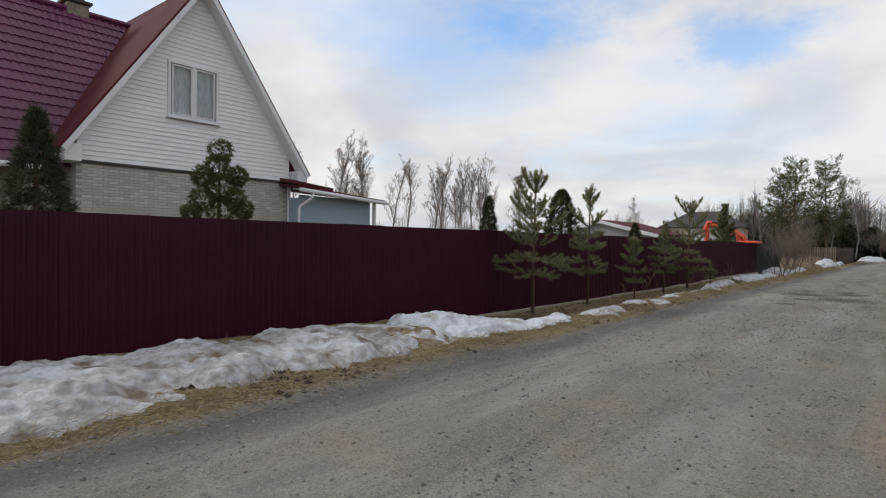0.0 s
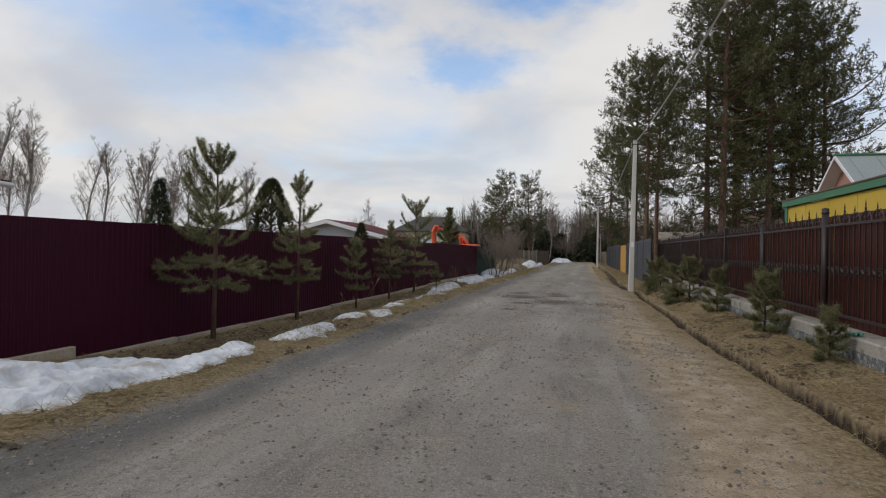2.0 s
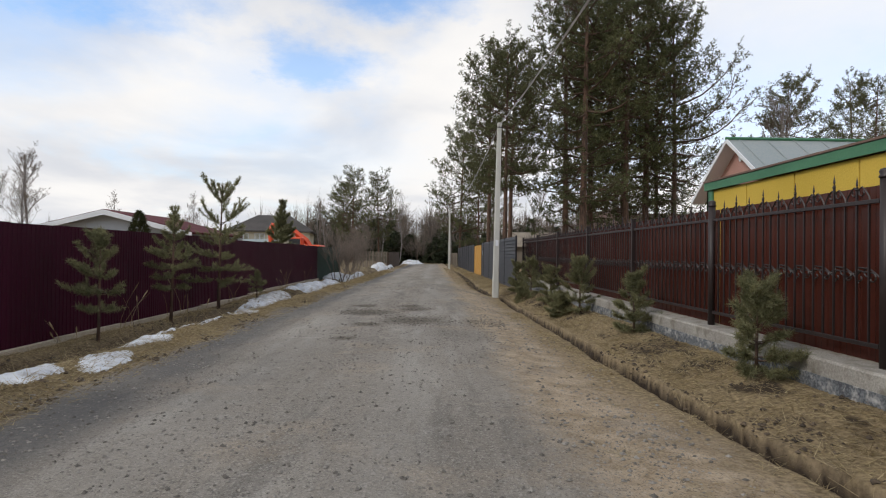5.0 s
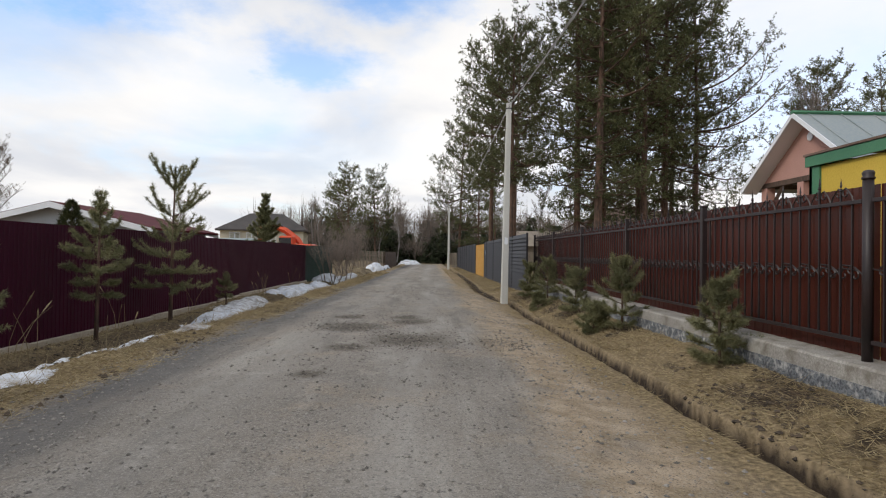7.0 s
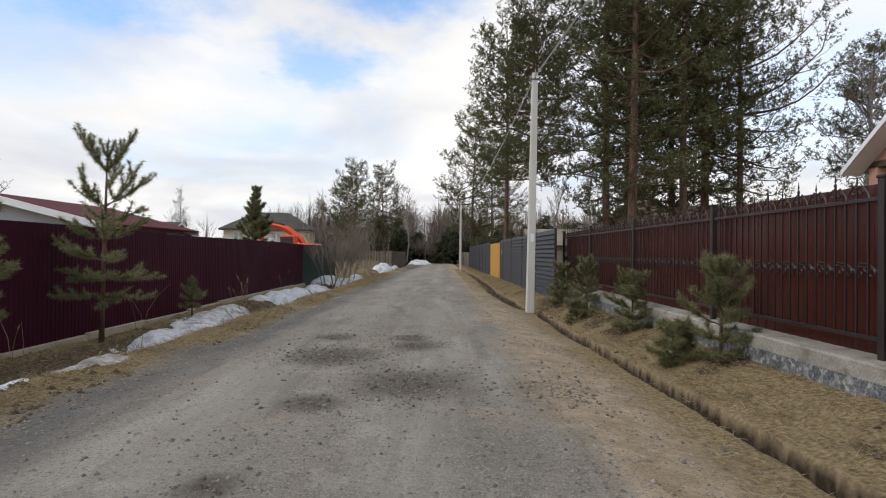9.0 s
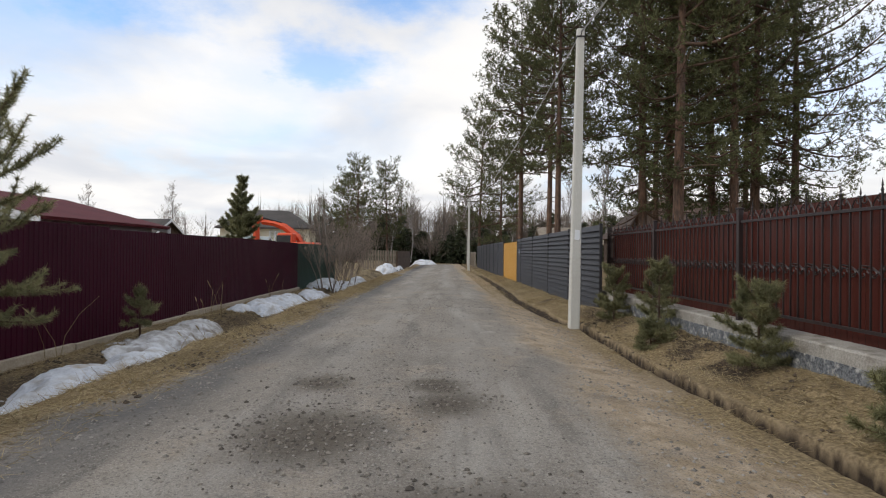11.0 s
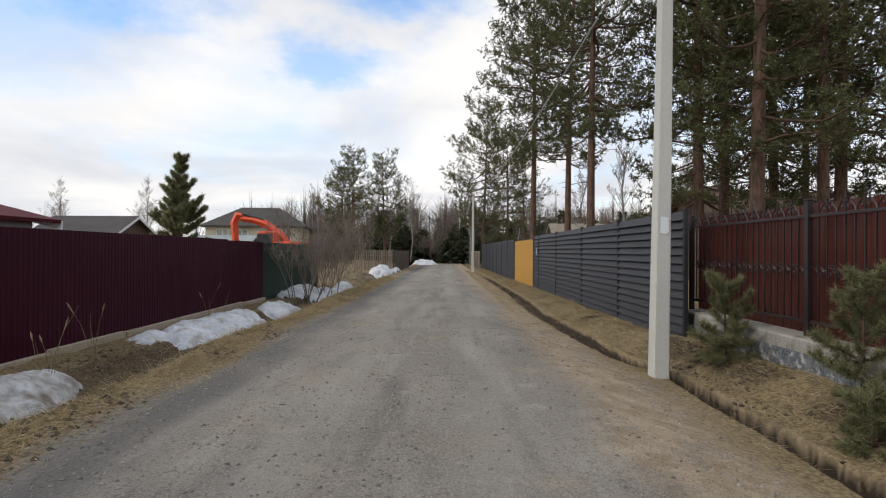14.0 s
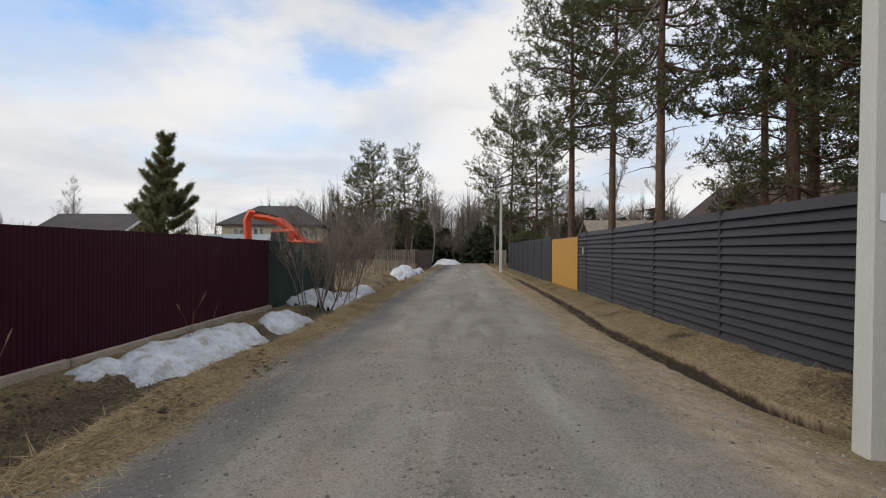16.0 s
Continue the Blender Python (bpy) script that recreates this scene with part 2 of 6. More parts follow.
def glass():
    m = bpy.data.materials.new("window_glass")
    m.use_nodes = True
    bs = m.node_tree.nodes["Principled BSDF"]
    bs.inputs["Base Color"].default_value = (0.9, 0.94, 0.95, 1)
    bs.inputs["Roughness"].default_value, bs.inputs["Transmission Weight"].default_value, bs.inputs["IOR"].default_value = 0.02, 1.0, 1.45
    return m


M["glass"] = glass()


# ---- building tools ----
def mesh_of(name, verts, faces, mat, smooth=False):
    me = bpy.data.meshes.new(name)
    me.from_pydata([tuple(v) for v in verts], [], [tuple(f) for f in faces])
    if mat:
        me.materials.append(mat)
    if smooth:
        me.polygons.foreach_set("use_smooth", [True] * len(me.polygons))
    me.update()
    return me


def tri_mesh(name, v, mat):
    """A mesh of loose triangles from an (n, 3, 3) array."""
    n = len(v)
    me = bpy.data.meshes.new(name)
    me.vertices.add(n * 3)
    me.vertices.foreach_set("co", np.asarray(v, dtype=np.float32).ravel())
    me.loops.add(n * 3)
    me.loops.foreach_set("vertex_index", np.arange(n * 3, dtype=np.int32))
    me.polygons.add(n)
    me.polygons.foreach_set("loop_start", np.arange(n, dtype=np.int32) * 3)
    me.materials.append(mat)
    me.update(calc_edges=True)
    return me


class Shape:
    """Collects boxes, tubes and prisms into one mesh."""

    def __init__(self):
        self.v, self.f = [], []

    def add(self, verts, faces):
        k = len(self.v)
        self.v += [tuple(p) for p in verts]
        self.f += [tuple(i + k for i in q) for q in faces]
        return self

    def box(self, x0, y0, z0, x1, y1, z1, m=None, edge=0.0):
        if edge <= 0:
            p = [(x, y, z) for x in (x0, x1) for y in (y0, y1) for z in (z0, z1)]
            q = [(0, 1, 3, 2), (4, 6, 7, 5), (0, 4, 5, 1), (2, 3, 7, 6), (0, 2, 6, 4), (1, 5, 7, 3)]
        else:
            p, q = [], []
            for z, e in ((z0, edge), (z0 + edge, 0), (z1 - edge, 0), (z1, edge)):
                p += [(x0 + e, y0 + edge, z), (x0 + edge, y0 + e, z), (x1 - edge, y0 + e, z), (x1 - e, y0 + edge, z),
                      (x1 - e, y1 - edge, z), (x1 - edge, y1 - e, z), (x0 + edge, y1 - e, z), (x0 + e, y1 - edge, z)]
            for r in range(3):
                for i in range(8):
                    q.append((r * 8 + i, r * 8 + (i + 1) % 8, r * 8 + 8 + (i + 1) % 8, r * 8 + 8 + i))
            q += [tuple(range(7, -1, -1)), tuple(range(24, 32))]
        if m:
            p = [m @ Vector(a) for a in p]
        return self.add(p, q)

    def tube(self, pts, radii, sides=6, caps=True):
        pts = [Vector(p) for p in pts]
        if isinstance(radii, (int, float)):
            radii = [radii] * len(pts)
        p, q, up = [], [], None
        for i, c in enumerate(pts):
            d = (pts[min(i + 1, len(pts) - 1)] - pts[max(i - 1, 0)]).normalized()
            if up is None:
                up = Vector((1, 0, 0)) if abs(d.x) < 0.8 else Vector((0, 1, 0))
            a = (up - d * up.dot(d)).normalized()
            b = d.cross(a)
            up = a
            for k in range(sides):
                w = 2 * math.pi * k / sides
                p.append(c + (a * math.cos(w) + b * math.sin(w)) * radii[i])
        for i in range(len(pts) - 1):
            for k in range(sides):
                q.append((i * sides + k, i * sides + (k + 1) % sides, (i + 1) * sides + (k + 1) % sides, (i + 1) * sides + k))
        if caps:
            q += [tuple(range(sides - 1, -1, -1)), tuple(range((len(pts) - 1) * sides, len(pts) * sides))]
        return self.add(p, q)

    def prism(self, outline, axis, a, b):
        """A flat outline of (u, v) pushed along axis x, y or z from a to b."""
        def at(u, v, w):
            return {"x": (w, u, v), "y": (u, w, v), "z": (u, v, w)}[axis]
        n = len(outline)
        p = [at(u, v, a) for u, v in outline] + [at(u, v, b) for u, v in outline]
        q = [tuple(range(n - 1, -1, -1)), tuple(range(n, 2 * n))]
        q += [(i, (i + 1) % n, n + (i + 1) % n, n + i) for i in range(n)]
        return self.add(p, q)

    def mesh(self, name, mat, smooth=False):
        me = mesh_of(name, self.v, self.f, mat, smooth)
        bm = bmesh.new()
        bm.from_mesh(me)
        bmesh.ops.recalc_face_normals(bm, faces=bm.faces)
        bm.to_mesh(me)
        bm.free()
        return me


def part(name, me, parent, label="", at=None):
    ob = new(name, me)
    ob.parent = parent
    if at is not None:
        ob.matrix_basis = at
    return tagged(ob, label)


def thing(name, label, category, at=(0, 0, 0), rz=0.0, group="", kind="", data=None):
    ob = new(name, data)
    ob.matrix_basis = pose(*at, 0, 0, rz)
    return tagged(ob, label, category, group, kind)


def hash2(i, j, s):
    h = (i.astype(np.int64) * 374761393 + j.astype(np.int64) * 668265263 + s * 1442695041) & 0x7FFFFFFF
    h = ((h ^ (h >> 13)) * 1274126177) & 0x7FFFFFFF
    return ((h ^ (h >> 16)) & 0xFFFF) / 65535.0


def vnoise(x, y, s=0):
    """Smooth value noise between 0 and 1 on arrays."""
    x, y = np.asarray(x, float), np.asarray(y, float)
    i, j = np.floor(x), np.floor(y)
    u, v = x - i, y - j
    u, v = u * u * (3 - 2 * u), v * v * (3 - 2 * v)
    a, b = hash2(i, j, s), hash2(i + 1, j, s)
    c, d = hash2(i, j + 1, s), hash2(i + 1, j + 1, s)
    return (a * (1 - u) + b * u) * (1 - v) + (c * (1 - u) + d * u) * v


def fbm(x, y, s=0, n=4):
    t, a, w = 0, 1.0, 0.0
    for k in range(n):
        t = t + a * vnoise(np.asarray(x) * 2 ** k, np.asarray(y) * 2 ** k, s + k)
        w += a
        a *= 0.5
    return t / w


def step(a, b, x):
    t = np.clip((np.asarray(x, float) - a) / (b - a), 0, 1)
    return t * t * (3 - 2 * t)


# ---- the ground: gravel road along y, verges, ditches, bank ----
LEFT_X, RIGHT_X, GREY_X = -8.0, 3.5, 3.05       # fence lines
IRON_END, GREY_END = 34.4, 92.0


def trench_x(y):
    line = np.interp(y, (4, 9, 13, 17, 21, 27, 31, 32.1, 33.6, 37, 41, 49, 60), (2.14, 2.05, 1.93, 1.92, 2.02, 1.99, 2.13, 2.16, 1.80, 1.64, 1.55, 1.75, 1.72))
    return line + 0.03 * (vnoise(y * 1.6, y * 0 + 7, 6) - 0.5) + 0.03 * (vnoise(y * 4.6, y * 0 + 4, 8) - 0.5)


def trench_cut(d, y):
    """How far the narrow cut is sunk (0 to 1) at the distance d from its line, its half width, and its far lip with spade marks."""
    far = 1 - step(36.5, 32.5, y)
    half = 0.098 + 0.085 * far + 0.02 * (vnoise(y * 0.9, y * 0 + 6, 53) - 0.5)
    lip = half + 0.04 * (vnoise(y * 7.5, y * 0 + 8, 54) - 0.35)
    return step(-half - 0.025, -half + 0.01, d) - step(lip - 0.02, lip + 0.03 + 0.14 * far, d), half, lip


def ground_z(x, y):
    x, y = np.asarray(x, float), np.asarray(y, float)
    z = 0.03 * (fbm(x * 0.5, y * 0.3, 11, 3) - 0.5) - 0.012 * np.clip(np.abs(x + 1.9) - 0.6, 0, 2.2)
    wob = 0.35 * (vnoise(y * 0.3, y * 0 + 1, 21) - 0.5)
    # left: grassy lip, ditch, strip along the fence
    z = z + 0.07 * step(-4.5, -5.0, x + wob) * (0.5 + fbm(x * 2, y * 2, 31, 3))
    gap = (step(-5.25, -5.75, x + wob) - step(-6.35, -7.0, x + wob))
    z = z - gap * (0.29 + 0.20 * vnoise(y * 0.4, y * 0 + 9, 41)) * step(7.0, 10.0, y)
    z = z - (0.20 + 0.14 * step(-7.1, -7.8, x) * step(31, 27, y)) * step(-6.2, -7.0, x) * step(6, 12, y)
    # right: shallow verge, narrow cut trench, bank up to the plinth
    d = x - trench_x(y)
    near = step(36.5, 32.5, y)
    cut, half, lip = trench_cut(d, y)
    deep = 0.19 + 0.05 * (1 - near) + 0.06 * (vnoise(y * 1.3, y * 0 + 2, 51) - 0.5)
    z = z - cut * deep + step(lip - 0.02, lip + 0.03, d) * (0.03 * near + 0.015)
    # the road falls gently, the sandy verge more, and the bank climbs back to the plinth
    fall = -0.0048 * np.clip(y - 14, 0, 75)
    sink = np.minimum(-0.33 * np.clip((y - 9) / 21, 0, 1) - fall, 0)
    z = z + fall + sink * step(-2.0, -0.05, d) * (1 - step(half, 1.15, d)) + 0.10 * near * step(half, 1.15, d)
    rough = 0.4 * step(-0.9, -0.3, d) + 0.6 * step(0.1, 0.4, d) + step(-4.6, -5.2, x)
    z = z + rough * (0.10 * (fbm(x * 1.7, y * 1.7, 61, 4) - 0.5) + 0.035 * (fbm(x * 7, y * 7, 71, 2) - 0.5))
    z = z + 0.012 * (fbm(x * 3, y * 3, 75, 3) - 0.5)
    # worn patches in the road
    for px, py, r in ((-2.45, 22.7, 0.65), (-1.15, 20.9, 0.75), (-1.25, 23.6, 0.5), (-2.7, 24.6, 0.4)):
        z = z - 0.03 * np.exp(-(((x - px) / r) ** 2 + ((y - py) / (r * 1.2)) ** 2))
    far = np.maximum(step(-8.6, -12, x), step(4.4, 8, x))
    return z * (1 - far) * step(240, 120, y)


def spaced(*runs):
    out = []
    for a, b, s in runs:
        out += list(np.arange(a, b - 1e-6, s))
    return np.array(out + [runs[-1][1]])


gx = spaced((-900, -100, 100), (-100, -12, 8), (-12, -8.4, 0.4), (-8.4, -4.2, 0.07), (-4.2, 0.6, 0.12), (0.6, 1.0, 0.08), (1.0, 1.4, 0.04), (1.4, 2.4, 0.022), (2.4, 3.6, 0.06), (3.6, 6, 0.4), (6, 100, 9), (100, 900, 100))
gy = spaced((-400, -40, 40), (-40, -6, 2), (-6, 5, 0.12), (5, 37, 0.06), (37, 60, 0.17), (60, 130, 1.0), (130, 300, 10), (300, 1500, 100))
GX, GY = np.meshgrid(gx, gy, indexing="ij")
GZ = ground_z(GX, GY)
ni, nj = GX.shape
idx = np.arange(ni * nj).reshape(ni, nj)
quads = np.stack([idx[:-1, :-1], idx[1:, :-1], idx[1:, 1:], idx[:-1, 1:]], -1).reshape(-1, 4)
me = bpy.data.meshes.new("ground")
me.vertices.add(ni * nj)
me.vertices.foreach_set("co", np.stack([GX, GY, GZ], -1).astype(np.float32).ravel())
me.loops.add(len(quads) * 4)
me.loops.foreach_set("vertex_index", quads.astype(np.int32).ravel())
me.polygons.add(len(quads))
me.polygons.foreach_set("loop_start", np.arange(len(quads), dtype=np.int32) * 4)
me.update(calc_edges=True)
me.polygons.foreach_set("use_smooth", [True] * len(quads))
# what lies where: gravel of the road, sand beside it, dry grass, bare soil, and shade painted into the trench
wob_l = 0.7 * (fbm(GY * 0.35, GX * 0.35, 81, 3) - 0.5)
wob_r = 0.8 * (fbm(GY * 0.5, GX * 0.5, 91, 3) - 0.5)
road = step(-4.75, -4.35, GX + wob_l) * step(0.85, -0.25, GX + wob_r) * step(112, 100, GY)
sand = step(-0.7, 0.5, GX + wob_r) * step(1.9, 1.0, GX + wob_r)
dd = GX - trench_x(GY)
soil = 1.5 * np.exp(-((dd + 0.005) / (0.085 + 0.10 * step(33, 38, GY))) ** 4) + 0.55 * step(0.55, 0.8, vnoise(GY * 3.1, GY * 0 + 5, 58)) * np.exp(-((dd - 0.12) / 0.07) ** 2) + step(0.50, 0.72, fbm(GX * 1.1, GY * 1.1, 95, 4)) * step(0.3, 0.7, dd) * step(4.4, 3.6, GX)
soil = soil + (step(-5.6, -6.0, GX) * step(-7.2, -6.8, GX)) * 0.75 * step(6, 9, GY)
track = np.exp(-((GX + 0.95 + 0.15 * np.sin(GY * 0.13)) / 0.34) ** 2) + np.exp(-((GX + 2.75 + 0.15 * np.sin(GY * 0.13)) / 0.34) ** 2)
worn = np.zeros_like(GX)
for px, py, r in ((-2.45, 22.7, 0.62), (-1.15, 20.9, 0.68), (-1.25, 23.7, 0.42), (-2.1, 19.9, 0.3), (-2.3, 17.9, 0.2), (-2.75, 24.6, 0.35), (-1.4, 24.5, 0.3), (0.5, 20.6, 0.55)):
    worn = worn + np.exp(-((((GX - px) / r) ** 2 + ((GY - py) / (r * 1.2)) ** 2) * (0.6 + 0.9 * fbm(GX * 2, GY * 2, 97, 3))) ** 2)
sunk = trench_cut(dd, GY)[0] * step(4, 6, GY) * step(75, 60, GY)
# painted shade: the sunken part of the trench is darkened by colour
cut_shade = step(0.20, 0.42, sunk)
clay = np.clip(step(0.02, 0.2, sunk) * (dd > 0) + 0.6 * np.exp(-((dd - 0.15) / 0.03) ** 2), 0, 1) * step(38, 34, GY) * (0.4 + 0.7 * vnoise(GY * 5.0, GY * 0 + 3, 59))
rim = np.exp(-((GX + 4.15 + wob_l) / 0.4) ** 2) * (0.6 + 0.9 * fbm(GX * 0.9, GY * 0.9, 19, 3))
for nm, val in (("cut", np.clip(cut_shade + 0.9 * step(0.60, 0.66, fbm(GX * 2.1, GY * 1.5, 111, 4)) * step(0.35, 0.6, dd) * step(3.2, 3.0, GX) * step(33, 30, GY), 0, 1)), ("clay", np.clip(clay, 0, 1)), ("rim", np.clip(rim, 0, 1)), ("road", road), ("sand", sand), ("soil", np.clip(soil, 0, 1)), ("track", np.clip(track, 0, 1)), ("worn", np.clip(worn, 0, 1))):
    at = me.attributes.new(nm, "FLOAT", "POINT")
    at.data.foreach_set("value", val.astype(np.float32).ravel())


def ground_material():
    m = bpy.data.materials.new("ground")
    m.use_nodes = True
    nd, ln = m.node_tree.nodes, m.node_tree.links
    bs = nd["Principled BSDF"]
    bs.inputs["Roughness"].default_value = 0.95
    bs.inputs["Specular IOR Level"].default_value = 0.25
    tc = nd.new("ShaderNodeTexCoord")

    def nz(scale, detail=5, rough=0.6):
        n = nd.new("ShaderNodeTexNoise")
        n.inputs["Scale"].default_value, n.inputs["Detail"].default_value, n.inputs["Roughness"].default_value = scale, detail, rough
        ln.new(tc.outputs["Object"], n.inputs["Vector"])
        return n.outputs["Fac"]

    def mth(op, p, q, clamp=False):
        n = nd.new("ShaderNodeMath")
        n.operation, n.use_clamp = op, clamp
        for k, v in enumerate((p, q)):
            if isinstance(v, (int, float)):
                n.inputs[k].default_value = v
            else:
                ln.new(v, n.inputs[k])
        return n.outputs[0]

    def mix(f, p, q):
        n = nd.new("ShaderNodeMix")
        n.data_type, n.clamp_factor = "RGBA", True
        ln.new(f, n.inputs["Factor"])
        for k, v in (("A", p), ("B", q)):
            if isinstance(v, tuple):
                n.inputs[k].default_value = (*v, 1)
            else:
                ln.new(v, n.inputs[k])
        return n.outputs["Result"]

    def attr(nm):
        n = nd.new("ShaderNodeAttribute")
        n.attribute_name = nm
        return n.outputs["Fac"]

    def sharp(v, mid, gain):
        return mth("MULTIPLY", mth("SUBTRACT", v, mid), gain)

    big, mid_n, small, grit = nz(0.45), nz(3.5), nz(22, 6), nz(90, 3, 0.7)
    vor = nd.new("ShaderNodeTexVoronoi")
    vor.inputs["Scale"].default_value = 38
    ln.new(tc.outputs["Object"], vor.inputs["Vector"])
    peb = vor.outputs["Color"]
    sepc = nd.new("ShaderNodeSeparateColor")
    ln.new(peb, sepc.inputs[0])
    streak_map = nd.new("ShaderNodeMapping")
    streak_map.inputs["Scale"].default_value = (1.0, 0.13, 1.0)
    ln.new(tc.outputs["Object"], streak_map.inputs[0])

    def streak(scale, detail=5):
        n = nd.new("ShaderNodeTexNoise")
        n.inputs["Scale"].default_value, n.inputs["Detail"].default_value, n.inputs["Roughness"].default_value = scale, detail, 0.62
        ln.new(streak_map.outputs[0], n.inputs["Vector"])
        return n.outputs["Fac"]

    vor2 = nd.new("ShaderNodeTexVoronoi")
    vor2.inputs["Scale"].default_value = 75
    ln.new(tc.outputs["Object"], vor2.inputs["Vector"])
    sep2 = nd.new("ShaderNodeSeparateColor")
    ln.new(vor2.outputs["Color"], sep2.inputs[0])
    gravel = mix(mth("ADD", sharp(big, 0.5, 2.0), mth("MULTIPLY", small, 0.8), True), (0.196, 0.175, 0.148), (0.315, 0.283, 0.243))
    # wheel-worn streaks, pale and dusty or dark and gritty
    gravel = mix(mth("MULTIPLY", sharp(streak(1.3), 0.50, 9.0), 0.55, True), gravel, (0.37, 0.345, 0.305))
    gravel = mix(mth("MULTIPLY", sharp(streak(2.2), 0.52, 9.0), 0.60, True), gravel, (0.150, 0.137, 0.120))
    gravel = mix(mth("MULTIPLY", sharp(nz(1.6, 6, 0.7), 0.57, 9.0), 0.55, True), gravel, (0.42, 0.395, 0.355))
    gravel = mix(mth("MULTIPLY", sharp(nz(0.8, 6, 0.65), 0.54, 8.0), 0.55, True), gravel, (0.30, 0.235, 0.165))
    # single grains
    gravel = mix(mth("MULTIPLY", sharp(sep2.outputs[0], 0.74, 5.0), 0.38, True), gravel, (0.44, 0.41, 0.37))
    gravel = mix(mth("MULTIPLY", sharp(sep2.outputs[1], 0.74, 5.0), 0.45, True), gravel, (0.105, 0.097, 0.087))
    gravel = mix(mth("MULTIPLY", sharp(grit, 0.53, 7.0), 0.5, True), gravel, (0.42, 0.385, 0.34))
    gravel = mix(mth("MULTIPLY", sharp(nz(55, 4, 0.7), 0.56, 8.0), 0.5, True), gravel, (0.125, 0.115, 0.102))
    gravel = mix(mth("MULTIPLY", sharp(sepc.outputs[0], 0.88, 8.0), 0.6, True), gravel, (0.11, 0.10, 0.09))
    gravel = mix(mth("MULTIPLY", mth("ADD", attr("track"), sharp(mid_n, 0.5, 1.5)), 0.26, True), gravel, (0.36, 0.34, 0.31))
    gravel = mix(mth("MULTIPLY", attr("worn"), mth("ADD", mth("MULTIPLY", small, 1.0), 0.42), True), gravel, (0.105, 0.089, 0.070))
    gravel = mix(mth("MULTIPLY", attr("rim"), mth("ADD", small, 0.25), True), gravel, (0.10, 0.098, 0.098))
    sandy = mix(mth("ADD", sharp(mid_n, 0.5, 2.5), mth("MULTIPLY", small, 0.7), True), (0.32, 0.245, 0.165), (0.52, 0.415, 0.300))
    sandy = mix(mth("MULTIPLY", sharp(nz(0.9, 6, 0.65), 0.56, 9.0), 0.6, True), sandy, (0.19, 0.17, 0.145))
    sandy = mix(mth("MULTIPLY", sharp(nz(2.3, 7, 0.7), 0.54, 9.0), 0.7, True), sandy, (0.30, 0.24, 0.15))
    sandy = mix(mth("MULTIPLY", sharp(sep2.outputs[1], 0.72, 5.0), 0.55, True), sandy, (0.12, 0.10, 0.08))
    sandy = mix(mth("MULTIPLY", sharp(sep2.outputs[0], 0.80, 5.0), 0.5, True), sandy, (0.45, 0.41, 0.34))
    sandy = mix(mth("MULTIPLY", sharp(grit, 0.54, 7.0), 0.5, True), sandy, (0.12, 0.09, 0.06))
    straw = mix(mth("ADD", sharp(small, 0.5, 3.5), 0.45, True), (0.13, 0.095, 0.052), (0.36, 0.275, 0.155))
    straw = mix(mth("MULTIPLY", sharp(big, 0.52, 5.0), 0.5, True), straw, (0.17, 0.13, 0.085))
    earth = mix(mth("ADD", sharp(small, 0.5, 3.0), 0.5, True), (0.022, 0.015, 0.010), (0.098, 0.068, 0.044))
    col = mix(mth("ADD", attr("soil"), sharp(mid_n, 0.5, 0.8), True), straw, earth)
    col = mix(mth("ADD", mth("MULTIPLY", attr("sand"), 0.95), mth("MULTIPLY", sharp(mid_n, 0.5, 1.6), attr("sand")), True), col, sandy)
    col = mix(mth("MULTIPLY", attr("clay"), mth("ADD", mth("MULTIPLY", small, 1.1), 0.25), True), col, (0.30, 0.225, 0.14))
    # near-black brown: painted shade in the trench, dark soil blotches on the bank
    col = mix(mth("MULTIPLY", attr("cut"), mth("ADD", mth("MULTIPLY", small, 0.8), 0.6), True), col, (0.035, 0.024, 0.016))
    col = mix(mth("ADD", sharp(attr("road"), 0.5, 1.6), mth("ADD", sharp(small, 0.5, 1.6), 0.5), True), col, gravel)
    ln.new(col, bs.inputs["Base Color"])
    bp = nd.new("ShaderNodeBump")
    bp.inputs["Strength"].default_value, bp.inputs["Distance"].default_value = 0.9, 0.025
    hgt = mth("ADD", mth("MULTIPLY", grit, 0.5), mth("ADD", small, mth("MULTIPLY", sepc.outputs[1], 0.22)))
    ln.new(hgt, bp.inputs["Height"])
    ln.new(bp.outputs[0], bs.inputs["Normal"])
    return m


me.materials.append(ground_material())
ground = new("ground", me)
tagged(ground, "grey gravel road between dry grass verges, ditches and soil", "ground", kind="structure")


def gz(x, y):
    return float(ground_z(np.array([x]), np.array([y]))[0])


